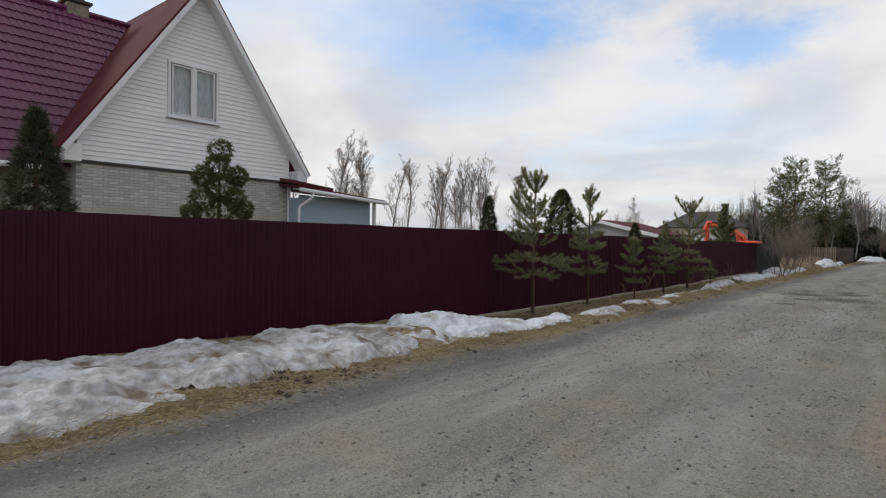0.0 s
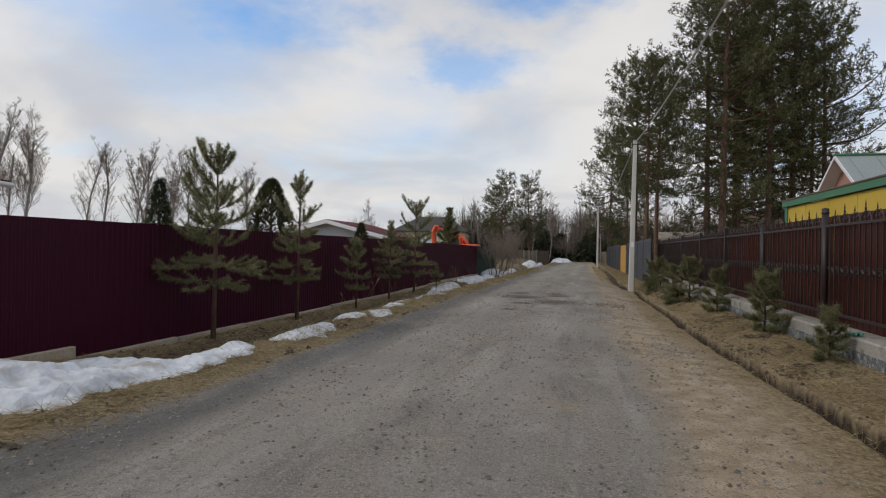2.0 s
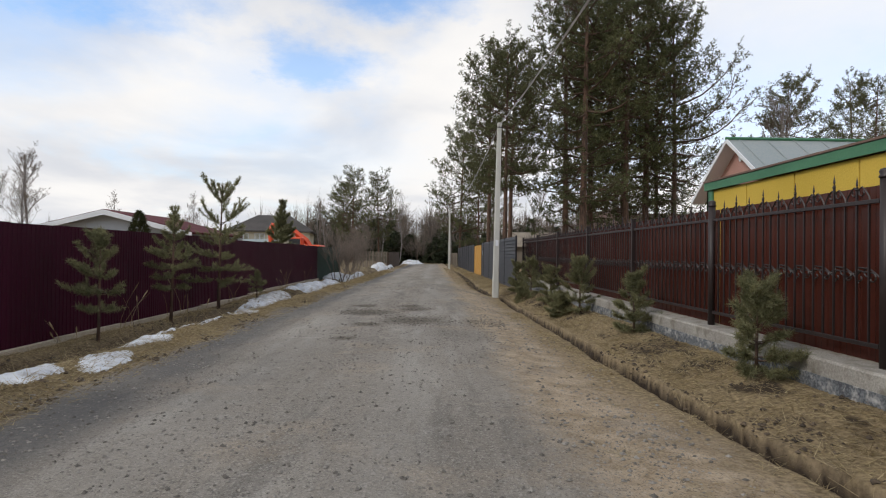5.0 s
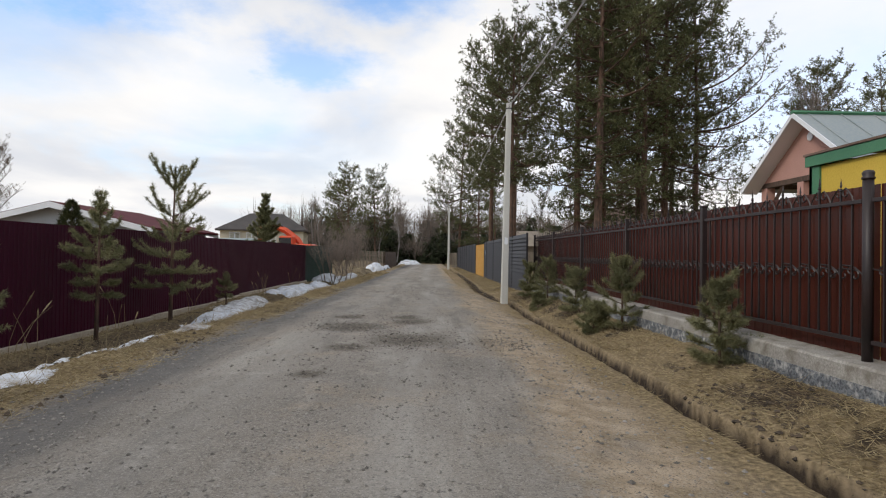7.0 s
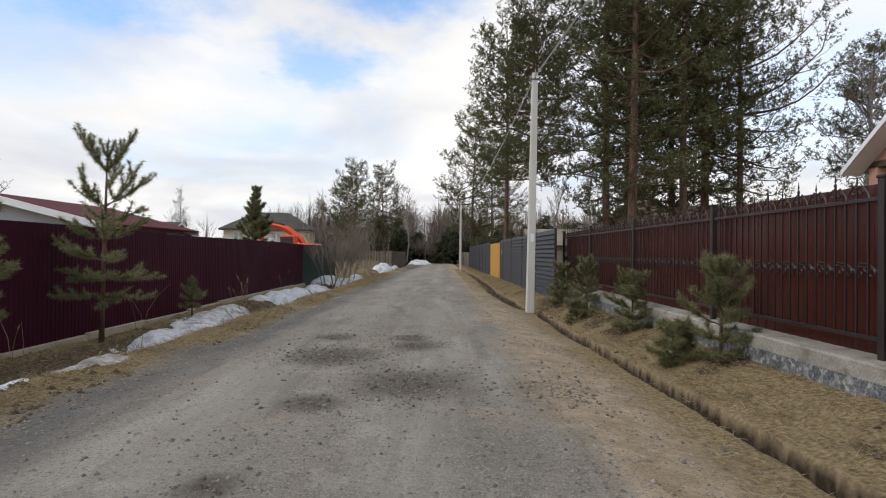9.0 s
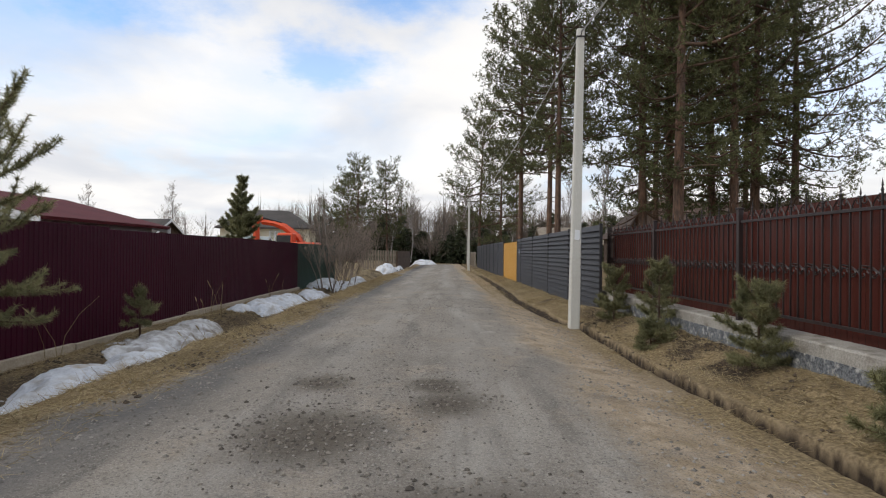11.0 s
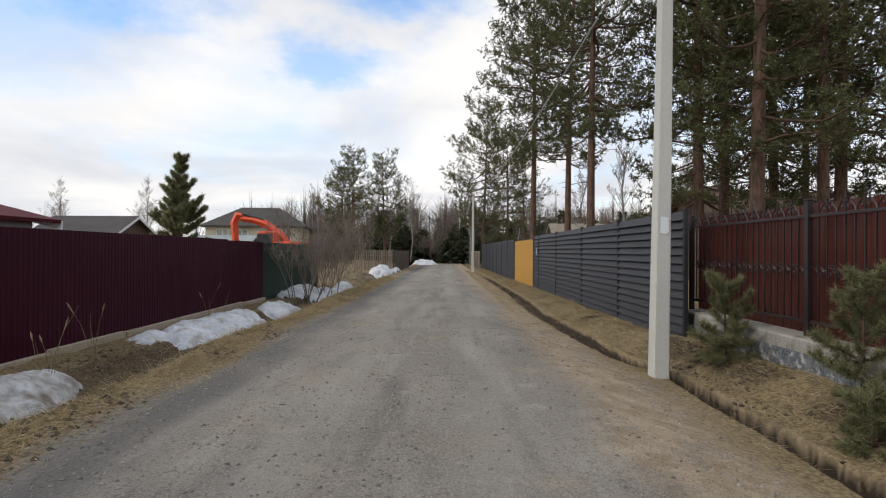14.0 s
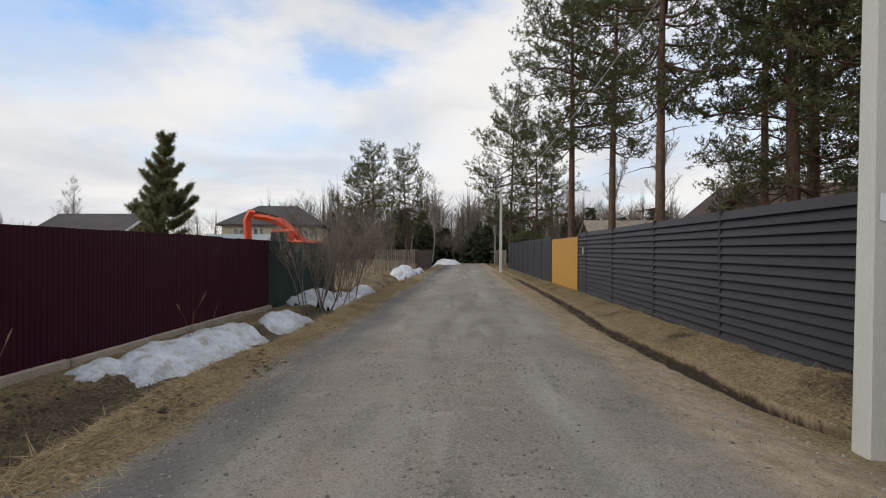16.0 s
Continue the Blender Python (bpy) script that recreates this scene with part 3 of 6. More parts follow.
# ---- the fences ----
def corrugated(width, height, pitch, depth, mat, name="sheet", single=False):
    """A trapezoid-ribbed steel sheet in the yz plane, width along y, ribs upright, with thickness."""
    prof, y = [], 0.0
    n = round(width / pitch)
    for k in range(n):
        y = k * pitch
        prof += [(y, 0), (y + pitch * 0.42, 0), (y + pitch * 0.52, depth), (y + pitch * 0.90, depth)]
    prof.append((width, 0))
    v, f = [], []
    m = len(prof)
    if single:
        v = [(d, q, z) for z in (0, height) for q, d in prof]
        return mesh_of(name, v, [(i, i + 1, m + i + 1, m + i) for i in range(m - 1)], mat)
    for off in (0.0, -0.004):
        for z in (0, height):
            v += [(d + off, q, z) for q, d in prof]
    for i in range(m - 1):
        f += [(i, i + 1, m + i + 1, m + i), (2 * m + i, 3 * m + i, 3 * m + i + 1, 2 * m + i + 1), (m + i, m + i + 1, 3 * m + i + 1, 3 * m + i), (i, 2 * m + i, 2 * m + i + 1, i + 1)]
    f += [(0, m, 3 * m, 2 * m), (m - 1, 3 * m - 1, 4 * m - 1, 2 * m - 1)]
    return mesh_of(name, v, f, mat)


# left: burgundy profiled-sheet fence on a concrete board, then a green stretch
sheet_h = 2.32
burgundy = thing("sheet_fence", "tall burgundy profiled steel sheet fence along the road", "fence", (LEFT_X, 0, 0))
me_sheet = corrugated(1.15, sheet_h, 0.115, 0.012, M["burgundy"])
rng = random.Random(4)
y, k = -20.15, 0
while y < 43.4:
    top = 1.93 - 0.05 * (y > 29) + rng.uniform(-0.006, 0.006) - 0.03 * (y > 40)
    part("sheet", me_sheet, burgundy, at=pose(rng.uniform(-0.0015, 0.0015), y, top - sheet_h))
    y += 1.15
end_y = y
me_post = Shape().box(-0.03, -0.03, -0.4, 0.03, 0.03, 2.22, edge=0.004).mesh("post", M["burgundy"])
me_rail = Shape().box(-0.02, 0, -0.02, 0.02, 2.3, 0.02).mesh("rail", M["burgundy"])
for k in range(28):
    yy = -20.15 + 2.3 * k
    part("post", me_post, burgundy, at=pose(-0.06, yy, -0.35))
    for z in (0.25, 1.55):
        part("rail", me_rail, burgundy, at=pose(-0.04, yy, z))
me_board = Shape().box(-0.05, 0, -0.24, 0.05, 2.27, 0.09, edge=0.012).mesh("board", M["board"])
for k in range(28):
    part("plinth_board", me_board, burgundy, "weathered pale plinth board" if k == 0 else "", at=pose(0.06 + rng.uniform(-0.01, 0.01), -20.15 + 2.3 * k, (-0.30 if 8 < -20.15 + 2.3 * k < 29 else -0.24 if -20.15 + 2.3 * k >= 29 else -0.12) + rng.uniform(-0.03, 0.02), 0, 0, rng.uniform(-0.3, 0.3)))
green = thing("green_sheet_fence", "dark green profiled steel sheet fence continuing the burgundy one", "fence", (LEFT_X, end_y + 0.02, 0))
me_green = corrugated(1.15, 2.3, 0.115, 0.012, M["green_sheet"])
for k in range(8):
    part("sheet", me_green, green, at=pose(0, k * 1.15, -0.47 + 0.01 * (k % 2)))
me_gpost = Shape().box(-0.03, -0.03, -0.4, 0.03, 0.03, 2.1).mesh("post", M["green_sheet"])
for k in range(4):
    part("post", me_gpost, green, at=pose(-0.06, 0.1 + 2.9 * k, -0.4))

# right: concrete plinth, red sheet, wrought-iron panels between posts
plinth = Shape().prism([(RIGHT_X - 0.27, -0.1), (RIGHT_X - 0.27, 0.42), (RIGHT_X - 0.25, 0.445), (RIGHT_X + 0.28, 0.45), (RIGHT_X + 0.28, -0.1)], "y", -20, IRON_END - 0.1)
plinth_ob = thing("plinth_wall", "low weathered concrete plinth under the iron fence", "low wall", kind="structure", data=plinth.mesh("plinth", M["concrete"]))
face = Shape().box(RIGHT_X - 0.282, -20, -0.1, RIGHT_X - 0.274, IRON_END - 0.12, 0.27)
part("painted_band", face.mesh("painted_band", M["plinth_dark"]), plinth_ob, "flaking dark grey paint on the plinth face")

iron = thing("iron_fence", "dark wrought-iron fence with spear tips, backed by red-brown ribbed sheet", "fence", (RIGHT_X, 0, 0))
POSTS = [-14.4, -10.9, -7.4, -3.9, -0.5, 2.9, 6.3, 9.7, 13.13, 16.47, 19.86, 23.35, 27.05, 30.75, 34.3]
ROUND = {13.13, 16.47, 9.7}


def spear(sh, y, z0, z1):
    """A bar with a leaf-shaped tip and a small ball under it."""
    sh.box(-0.009, y - 0.009, z0, 0.009, y + 0.009, z1 - 0.11)
    p = [(0, y, z1), (0, y, z1 - 0.12)]
    ring = [(0.012, y, z1 - 0.085), (0, y + 0.02, z1 - 0.085), (-0.012, y, z1 - 0.085), (0, y - 0.02, z1 - 0.085)]
    sh.add(p + ring, [(0, 2, 3), (0, 3, 4), (0, 4, 5), (0, 5, 2), (1, 3, 2), (1, 4, 3), (1, 5, 4), (1, 2, 5)])
    sh.tube([(0, y, z1 - 0.15), (0, y, z1 - 0.135), (0, y, z1 - 0.12)], [0.01, 0.02, 0.01], 5)


def scroll(sh, y0, z0, y1, z1, turn, r=0.055):
    """A bent flat bar from one point to another, ending in a curl."""
    pts = []
    for k in range(7):
        t = k / 6
        pts.append((0.012, y0 + (y1 - y0) * t, z0 + (z1 - z0) * (t ** 0.6)))
    cy, cz = y1, z1 - r
    for k in range(1, 10):
        w = math.pi / 2 - turn * k * 0.62
        q = r * (1 - k * 0.075)
        pts.append((0.012, cy + q * math.cos(w), cz + q * math.sin(w)))
    sh.tube(pts, 0.009, 4)


def iron_panel(width):
    mids = Shape()
    n = max(6, round(width / 0.165))
    for k in range(1, n):
        y = width * k / n
        s = 1 if k % 2 else -1
        scroll(mids, y - 0.17, 1.30 - 0.07 * s, y + 0.03, 1.30 + 0.09, s, 0.055)
        scroll(mids, y + 0.17, 1.30 + 0.06 * s, y - 0.03, 1.34, -s, 0.055)
    rails = [Shape().box(-0.02, 0.02, z - 0.02, 0.02, width - 0.02, z + 0.02, edge=0.003) for z in (0.64, 2.03)]
    return n, mids, rails


me_bar = Shape().box(-0.009, -0.009, 0.62, 0.009, 0.009, 2.02).mesh("bar", M["iron"])
sp_a, sp_b, sc_a, sc_b = Shape(), Shape(), Shape(), Shape()
spear(sp_a, 0, 0.62, 2.30)
spear(sp_b, 0, 0.62, 2.36)
scroll(sc_a, -0.16, 2.04, -0.055, 2.19, 1)
scroll(sc_b, 0.16, 2.04, 0.055, 2.19, -1)
sp_a, sp_b, sc_a, sc_b = [q.mesh(nm, M["iron"]) for q, nm in ((sp_a, "spear_bar"), (sp_b, "spear_bar"), (sc_a, "scroll"), (sc_b, "scroll"))]
made = {}
for a, b in zip(POSTS[:-1], POSTS[1:]):
    w = round(b - a - 0.09, 2)
    if w not in made:
        n, mids, rails = iron_panel(w)
        made[w] = (n, mids.mesh("scroll_band", M["iron"]), [r.mesh("rail", M["iron"]) for r in rails],
                   corrugated(w + 0.08, 1.74, (w + 0.08) / round((w + 0.08) / 0.2), 0.010, M["red_sheet"], single=True))
    n, mids, rails, sheet = made[w]
    for k in range(1, n):
        y = a + 0.045 + w * k / n
        if k % 2:
            part("bar", me_bar, iron, at=pose(-0.03, y, 0))
        else:
            part("spear_bar", sp_b if k % 4 == 0 else sp_a, iron, at=pose(-0.03, y, 0))
            part("scroll", sc_a, iron, at=pose(-0.03, y, 0))
            part("scroll", sc_b, iron, at=pose(-0.03, y, 0))
    tagged(part("scroll_band", mids, iron, at=pose(-0.03, a + 0.045, 0)), kind="stuff")
    for r in rails:
        part("rail", r, iron, at=pose(-0.03, a + 0.045, 0))
    part("backing_sheet", sheet, iron, "red-brown translucent ribbed plastic backing sheet" if a == POSTS[0] else "", at=pose(0.10, a + 0.005, 0.46))
sq = Shape().box(-0.04, -0.04, 0.40, 0.04, 0.04, 2.20, edge=0.006).box(-0.05, -0.05, 2.20, 0.05, 0.05, 2.23, edge=0.006).mesh("post", M["iron"])
rd = Shape().tube([(0, 0, 0.40), (0, 0, 2.24)], 0.05, 14).tube([(0, 0, 2.24), (0, 0, 2.255), (0, 0, 2.27), (0, 0, 2.30), (0, 0, 2.325), (0, 0, 2.335)], [0.058, 0.062, 0.048, 0.058, 0.045, 0.01], 14).mesh("post", M["iron"], True)
for y in POSTS:
    part("post", rd if y in ROUND else sq, iron, "round post with a turned cap" if y in ROUND else "", at=pose(-0.03, y, 0.0 if y in ROUND else 0.03))

# right, further on: dark grey horizontal slats between posts, with an ochre gate
grey = thing("slat_fence", "dark grey fence of overlapping horizontal metal slats between posts", "fence", (GREY_X, 0, 0))
GPOSTS = [33.55, 37.5, 41.3, 45.4, 49.4, 51.0, 58.4] + [58.6 + 3.8 * k for k in range(1, 9)]


def slat_mesh(w):
    return Shape().prism([(-0.045, 0.0), (-0.076, 0.002), (-0.008, 0.168), (0.004, 0.170), (0.008, 0.164), (-0.055, 0.012)], "y", 0.03, w - 0.03).mesh("slat", M["grey_slat"])


made = {}
for a, b in zip(GPOSTS[:-1], GPOSTS[1:]):
    if a == 51.0:
        continue
    w = round(b - a, 2)
    if w not in made:
        made[w] = slat_mesh(w)
    for k in range(-1, 15):
        part("slat", made[w], grey, at=pose(rng.uniform(-0.002, 0.002), a, -0.10 + 0.1595 * k, rng.uniform(-0.03, 0.03)))
me_gp = Shape().box(-0.045, -0.04, -0.6, 0.035, 0.04, 2.33, edge=0.006).mesh("post", M["grey_slat"])
for y in GPOSTS:
    part("post", me_gp, grey, at=pose(-0.02, y, 0))
gate = thing("sheet_gate", "ochre yellow ribbed steel gate panel in the grey fence", "gate", (GREY_X - 0.03, 51.08, 0))
me_gate = corrugated(1.215, 2.36, 0.2025, 0.02, M["ochre"])
for k in range(6):
    part("panel", me_gate, gate, at=pose(0, 1.215 * k, -0.20))
part("frame", Shape().box(0.02, 0, -0.05, 0.05, 7.29, 0.0).box(0.02, 0, 2.10, 0.05, 7.29, 2.15).box(0.02, 0, 0, 0.05, 0.05, 2.1).box(0.02, 7.24, 0, 0.05, 7.29, 2.1).mesh("frame", M["grey_slat"]), gate)


# ---- power poles and cable ----
def power_pole(x, y, base, top, lean=0.0, low=0.125, high=0.085):
    ob = thing("utility_pole", "pale grey square concrete utility pole standing on the verge", "pole", (x, y, base), group="utility poles")
    h = top - base
    sh = Shape()
    ring = []
    for k, t in enumerate((-0.06, 0.0, 0.5, 1.0)):
        r = low + (high - low) * max(t, 0)
        c, xx = 0.02, lean * max(t, 0)
        zz = h * t
        ring.append([(xx - r + c, -r, zz), (xx + r - c, -r, zz), (xx + r, -r + c, zz), (xx + r, r - c, zz), (xx + r - c, r, zz), (xx - r + c, r, zz), (xx - r, r - c, zz), (xx - r, -r + c, zz)])
    p = [q for r in ring for q in r]
    f = [(k * 8 + i, k * 8 + (i + 1) % 8, k * 8 + 8 + (i + 1) % 8, k * 8 + 8 + i) for k in range(3) for i in range(8)] + [tuple(range(24, 32))]
    part("shaft", sh.add(p, f).mesh("shaft", M["pole"]), ob)
    br = Shape().box(lean - 0.11, -0.11, h - 0.22, lean + 0.11, 0.11, h - 0.19).tube([(lean - 0.02, -0.09, h - 0.2), (lean - 0.02, -0.2, h - 0.18), (lean - 0.02, -0.22, h - 0.1)], 0.012, 6)
    part("bracket", br.mesh("bracket", M["iron"]), ob, "steel band with a cable hook")
    return ob


POLES = [(1.91, 31.85, -0.36, 7.0, 0.1), (1.35, 76.0, -0.36, 6.9, 0.0), (1.2, 118.0, -0.36, 7.0, 0.1), (2.1, -12.0, -0.1, 7.1, 0.0)]
pole_obs = [power_pole(*p) for p in POLES]
paper = Shape().prism([(-0.07, 0.0), (0.02, -0.03), (0.06, 0.02), (0.055, 0.22), (-0.06, 0.24)], "y", -0.003, 0.0)
part("paper_scrap", paper.mesh("paper_scrap", M["white_trim"]), pole_obs[0], "torn white paper notice", at=pose(0.04, -0.123, 2.20))


def cable(a, b, sag, name="overhead_cable", r=0.016, twist=True):
    ob = thing(name, "twisted grey overhead power cable between utility poles", "cable")
    for s in ((0, math.pi) if twist else (0,)):
        pts = []
        for k in range(61):
            t = k / 60
            p = Vector(a).lerp(Vector(b), t)
            w = t * 90 + s
            pts.append((p.x + 0.014 * math.cos(w), p.y, p.z - sag * 4 * t * (1 - t) + 0.014 * math.sin(w)))
        part("wire", Shape().tube(pts, r, 4).mesh("wire", M["cable"]), ob)


cable((2.1, -12.0, 6.95), (1.98, 31.6, 6.85), 0.9)
cable((1.98, 31.8, 6.85), (1.35, 76.0, 6.75), 0.9, r=0.008)
cable((1.35, 76.0, 6.75), (1.3, 118.0, 6.85), 0.9)


# ---- trees ----
def blades(centres, axes, n, length, width, spread, rg, flat=0.0):
    """n thin triangles out of each centre, round its axis; spread 0 is along the axis, 1 all round."""
    c = np.repeat(np.asarray(centres, float), n, 0)
    a = np.repeat(np.asarray(axes, float), n, 0)
    r = rg.normal(size=c.shape)
    r /= np.linalg.norm(r, axis=1, keepdims=True) + 1e-9
    d = a * (1 - spread) + r * spread
    d[:, 2] *= 1 - flat
    d /= np.linalg.norm(d, axis=1, keepdims=True) + 1e-9
    s = np.cross(d, rg.normal(size=c.shape))
    s /= np.linalg.norm(s, axis=1, keepdims=True) + 1e-9
    ln = length * rg.uniform(0.65, 1.15, (len(c), 1))
    wd = width * rg.uniform(0.7, 1.2, (len(c), 1))
    return np.stack([c + s * wd * 0.5, c - s * wd * 0.5, c + d * ln], 1)


def tall_pine(h, seed, clear=0.38, reach=3.0, dense=1.0, limbs=52):
    """Trunk, limbs and crown meshes of a grown pine: whorls of limbs, flat sprays of side twigs, tufts of needles."""
    rg = np.random.default_rng(seed)
    tr, br = Shape(), Shape()
    r0 = 0.011 * h
    bend = rg.uniform(-0.02, 0.02, 2) * h
    ph = rg.uniform(0, 6.28, 3)

    def axis(z):
        t = z / h
        return np.array([bend[0] * t * t + 0.05 * math.sin(5 * t + seed), bend[1] * t * t + 0.05 * math.cos(4 * t + seed), z])

    zs = [-0.3, 0.0, 0.25] + [h * k / 9 for k in range(1, 10)]
    tr.tube([axis(z) for z in zs], [r0 * 1.3, r0 * 1.25, r0] + [r0 * (1 - 0.9 * (k / 9) ** 1.2) for k in range(1, 10)], 9)
    # dead stubs and thin dry limbs under the crown
    for k in range(9):
        z = h * rg.uniform(0.14, clear + 0.05)
        w, ln = rg.uniform(0, 6.28), rg.uniform(0.4, 1.7)
        o = axis(z)
        d = np.array([math.cos(w), math.sin(w), rg.uniform(-0.25, 0.15)])
        br.tube([o, o + d * ln * 0.5, o + d * ln + np.array([0, 0, -0.1 * ln])], [0.022, 0.014, 0.006], 4, False)
    cs, ax = [], []
    whorls = max(8, limbs // 4)
    for k in range(limbs):
        lvl = k * whorls // limbs
        u = min(0.99, max(0.0, (lvl + rg.uniform(-0.22, 0.22)) / whorls) ** 0.92)
        z = h * (clear + (0.975 - clear) * u)
        w = k * 2.4 + rg.uniform(-0.5, 0.5)
        lobe = 0.80 + 0.26 * math.sin(w + ph[0] + 2.5 * u) + 0.16 * math.sin(2 * w + ph[1] - 5 * u) + 0.12 * math.sin(9 * u + ph[2])
        ln = reach * math.sin(math.pi * (0.20 + 0.72 * u)) ** 0.85 * lobe * rg.uniform(0.62, 1.15) + 0.3
        rise = -0.20 + 0.95 * u ** 1.2 + rg.uniform(-0.15, 0.15)
        o = axis(z)
        dr = np.array([math.cos(w), math.sin(w), rise])
        dr /= np.linalg.norm(dr)
        bow = rg.normal(size=3) * 0.10 * ln
        pts = []
        for q in range(7):
            s = q / 6
            pts.append(o + dr * ln * s + np.array([0, 0, -0.12 * ln * math.sin(s * 2.8) + 0.20 * ln * s * s]) + bow * math.sin(s * 3.1) + rg.normal(size=3) * 0.02 * ln * s)
        rr = max(0.016, 0.014 * ln + 0.016 * (1 - u))
        br.tube(pts, [rr * f for f in (1, 0.85, 0.7, 0.55, 0.4, 0.28, 0.16)], 5, False)
        side = np.cross(dr, [0, 0, 1])
        side /= np.linalg.norm(side) + 1e-9
        n_sub = int((3 + ln * 2.3) * dense)
        for q in range(n_sub):
            s = 0.26 + 0.74 * (q + rg.uniform(0, 1)) / n_sub
            a = min(5, int(s * 6))
            base = pts[a] * (1 - (s * 6 - a)) + pts[a + 1] * (s * 6 - a)
            d2 = dr * rg.uniform(0.1, 0.9) + side * rg.uniform(0.2, 1.1) * (1 if q % 2 else -1) + np.array([0, 0, rg.uniform(-0.15, 0.75)])
            d2 /= np.linalg.norm(d2)
            l2 = (0.30 + 0.30 * ln * (1.2 - s)) * rg.uniform(0.6, 1.3)
            mid, end = base + d2 * l2 * 0.55, base + d2 * l2 + np.array([0, 0, 0.14 * l2])
            br.tube([base, mid, end], [0.013, 0.010, 0.005], 3, False)
            for g in range(4):
                o2 = base + (end - base) * rg.uniform(0.35, 1.0) if g else end
                d3 = d2 * 0.7 + rg.normal(size=3) * 0.55 + np.array([0, 0, 0.35])
                d3 /= np.linalg.norm(d3)
                l3 = rg.uniform(0.22, 0.48)
                for f in (0.2, 0.6, 1.0):
                    cs.append(o2 + d3 * l3 * f + rg.normal(size=3) * 0.03)
                    ax.append(d3)
    tris = blades(cs, ax, 7, 0.165, 0.043, 0.62, rg)
    return tr.mesh("trunk", M["bark_pine"], True), br.mesh("branchwork", M["bark_upper"], True), tri_mesh("crown", tris, M["needle_tall"])


def place_tree(name, label, category, meshes, at, rz=0, scale=1.0, group=""):
    ob = thing(name, label, category, at, rz, group)
    ob.scale = (scale, scale, scale)
    for nm, me in meshes:
        p = part(nm, me, ob)
        if nm == "branchwork":
            tagged(p, kind="stuff")
    return ob


# the grove behind the right fences
PINE_KINDS = [tall_pine(20, 3, 0.22, 3.8, 1.08, 70), tall_pine(20, 8, 0.36, 3.6, 1.1, 64), tall_pine(20, 14, 0.18, 4.5, 1.0, 76), tall_pine(17, 21, 0.40, 3.7, 1.2, 60), tall_pine(14, 27, 0.22, 3.0, 1.1, 56), tall_pine(14, 31, 0.28, 3.2, 1.15, 56)]
GROVE = [(7.6, 39.6, 0, 20.5), (7.5, 43.0, 2, 19.0), (3.75, 42.9, 3, 14.6), (12.4, 43.1, 2, 20.5), (12.5, 47.2, 0, 20.0), (14.2, 43.0, 2, 17.5),
         (9.8, 46.0, 1, 20.0), (10.6, 41.2, 3, 18.5), (6.0, 57.0, 1, 19.5), (4.5, 60.3, 3, 20.0), (16.2, 51.0, 0, 17.5),
         (11.6, 52.5, 0, 19.0), (3.3, 89.5, 5, 19.0), (5.4, 84.0, 4, 15.0), (9.0, 97.0, 1, 15.0)]
rg = random.Random(12)
for x, y, k, h in GROVE:
    t, l, c = PINE_KINDS[k]
    base = (20, 20, 20, 17, 14, 14)[k]
    place_tree("pine_tree", "tall pine with a bare reddish trunk and dark green crown", "tree", (("trunk", t), ("branchwork", l), ("crown", c)), (x, y, gz(x, y) - 0.05), rg.uniform(0, 360), h / base, "pine grove behind the fences")
for x, y, k, h in ((26.0, 42.0, 2, 12.5), (30.0, 49.0, 1, 14.5), (23.0, 46.0, 3, 13.5), (-12.4, 92.0, 5, 13.6), (-9.0, 97.0, 5, 13.8), (-15.5, 103.0, 5, 13.2)):
    t, l, c = PINE_KINDS[k]
    base = (20, 20, 20, 17, 14, 14)[k]
    place_tree("pine_tree", "lone dark green pine standing apart from the grove", "tree", (("trunk", t), ("branchwork", l), ("crown", c)), (x, y, -0.05), rg.uniform(0, 360), h / base, "single pines")


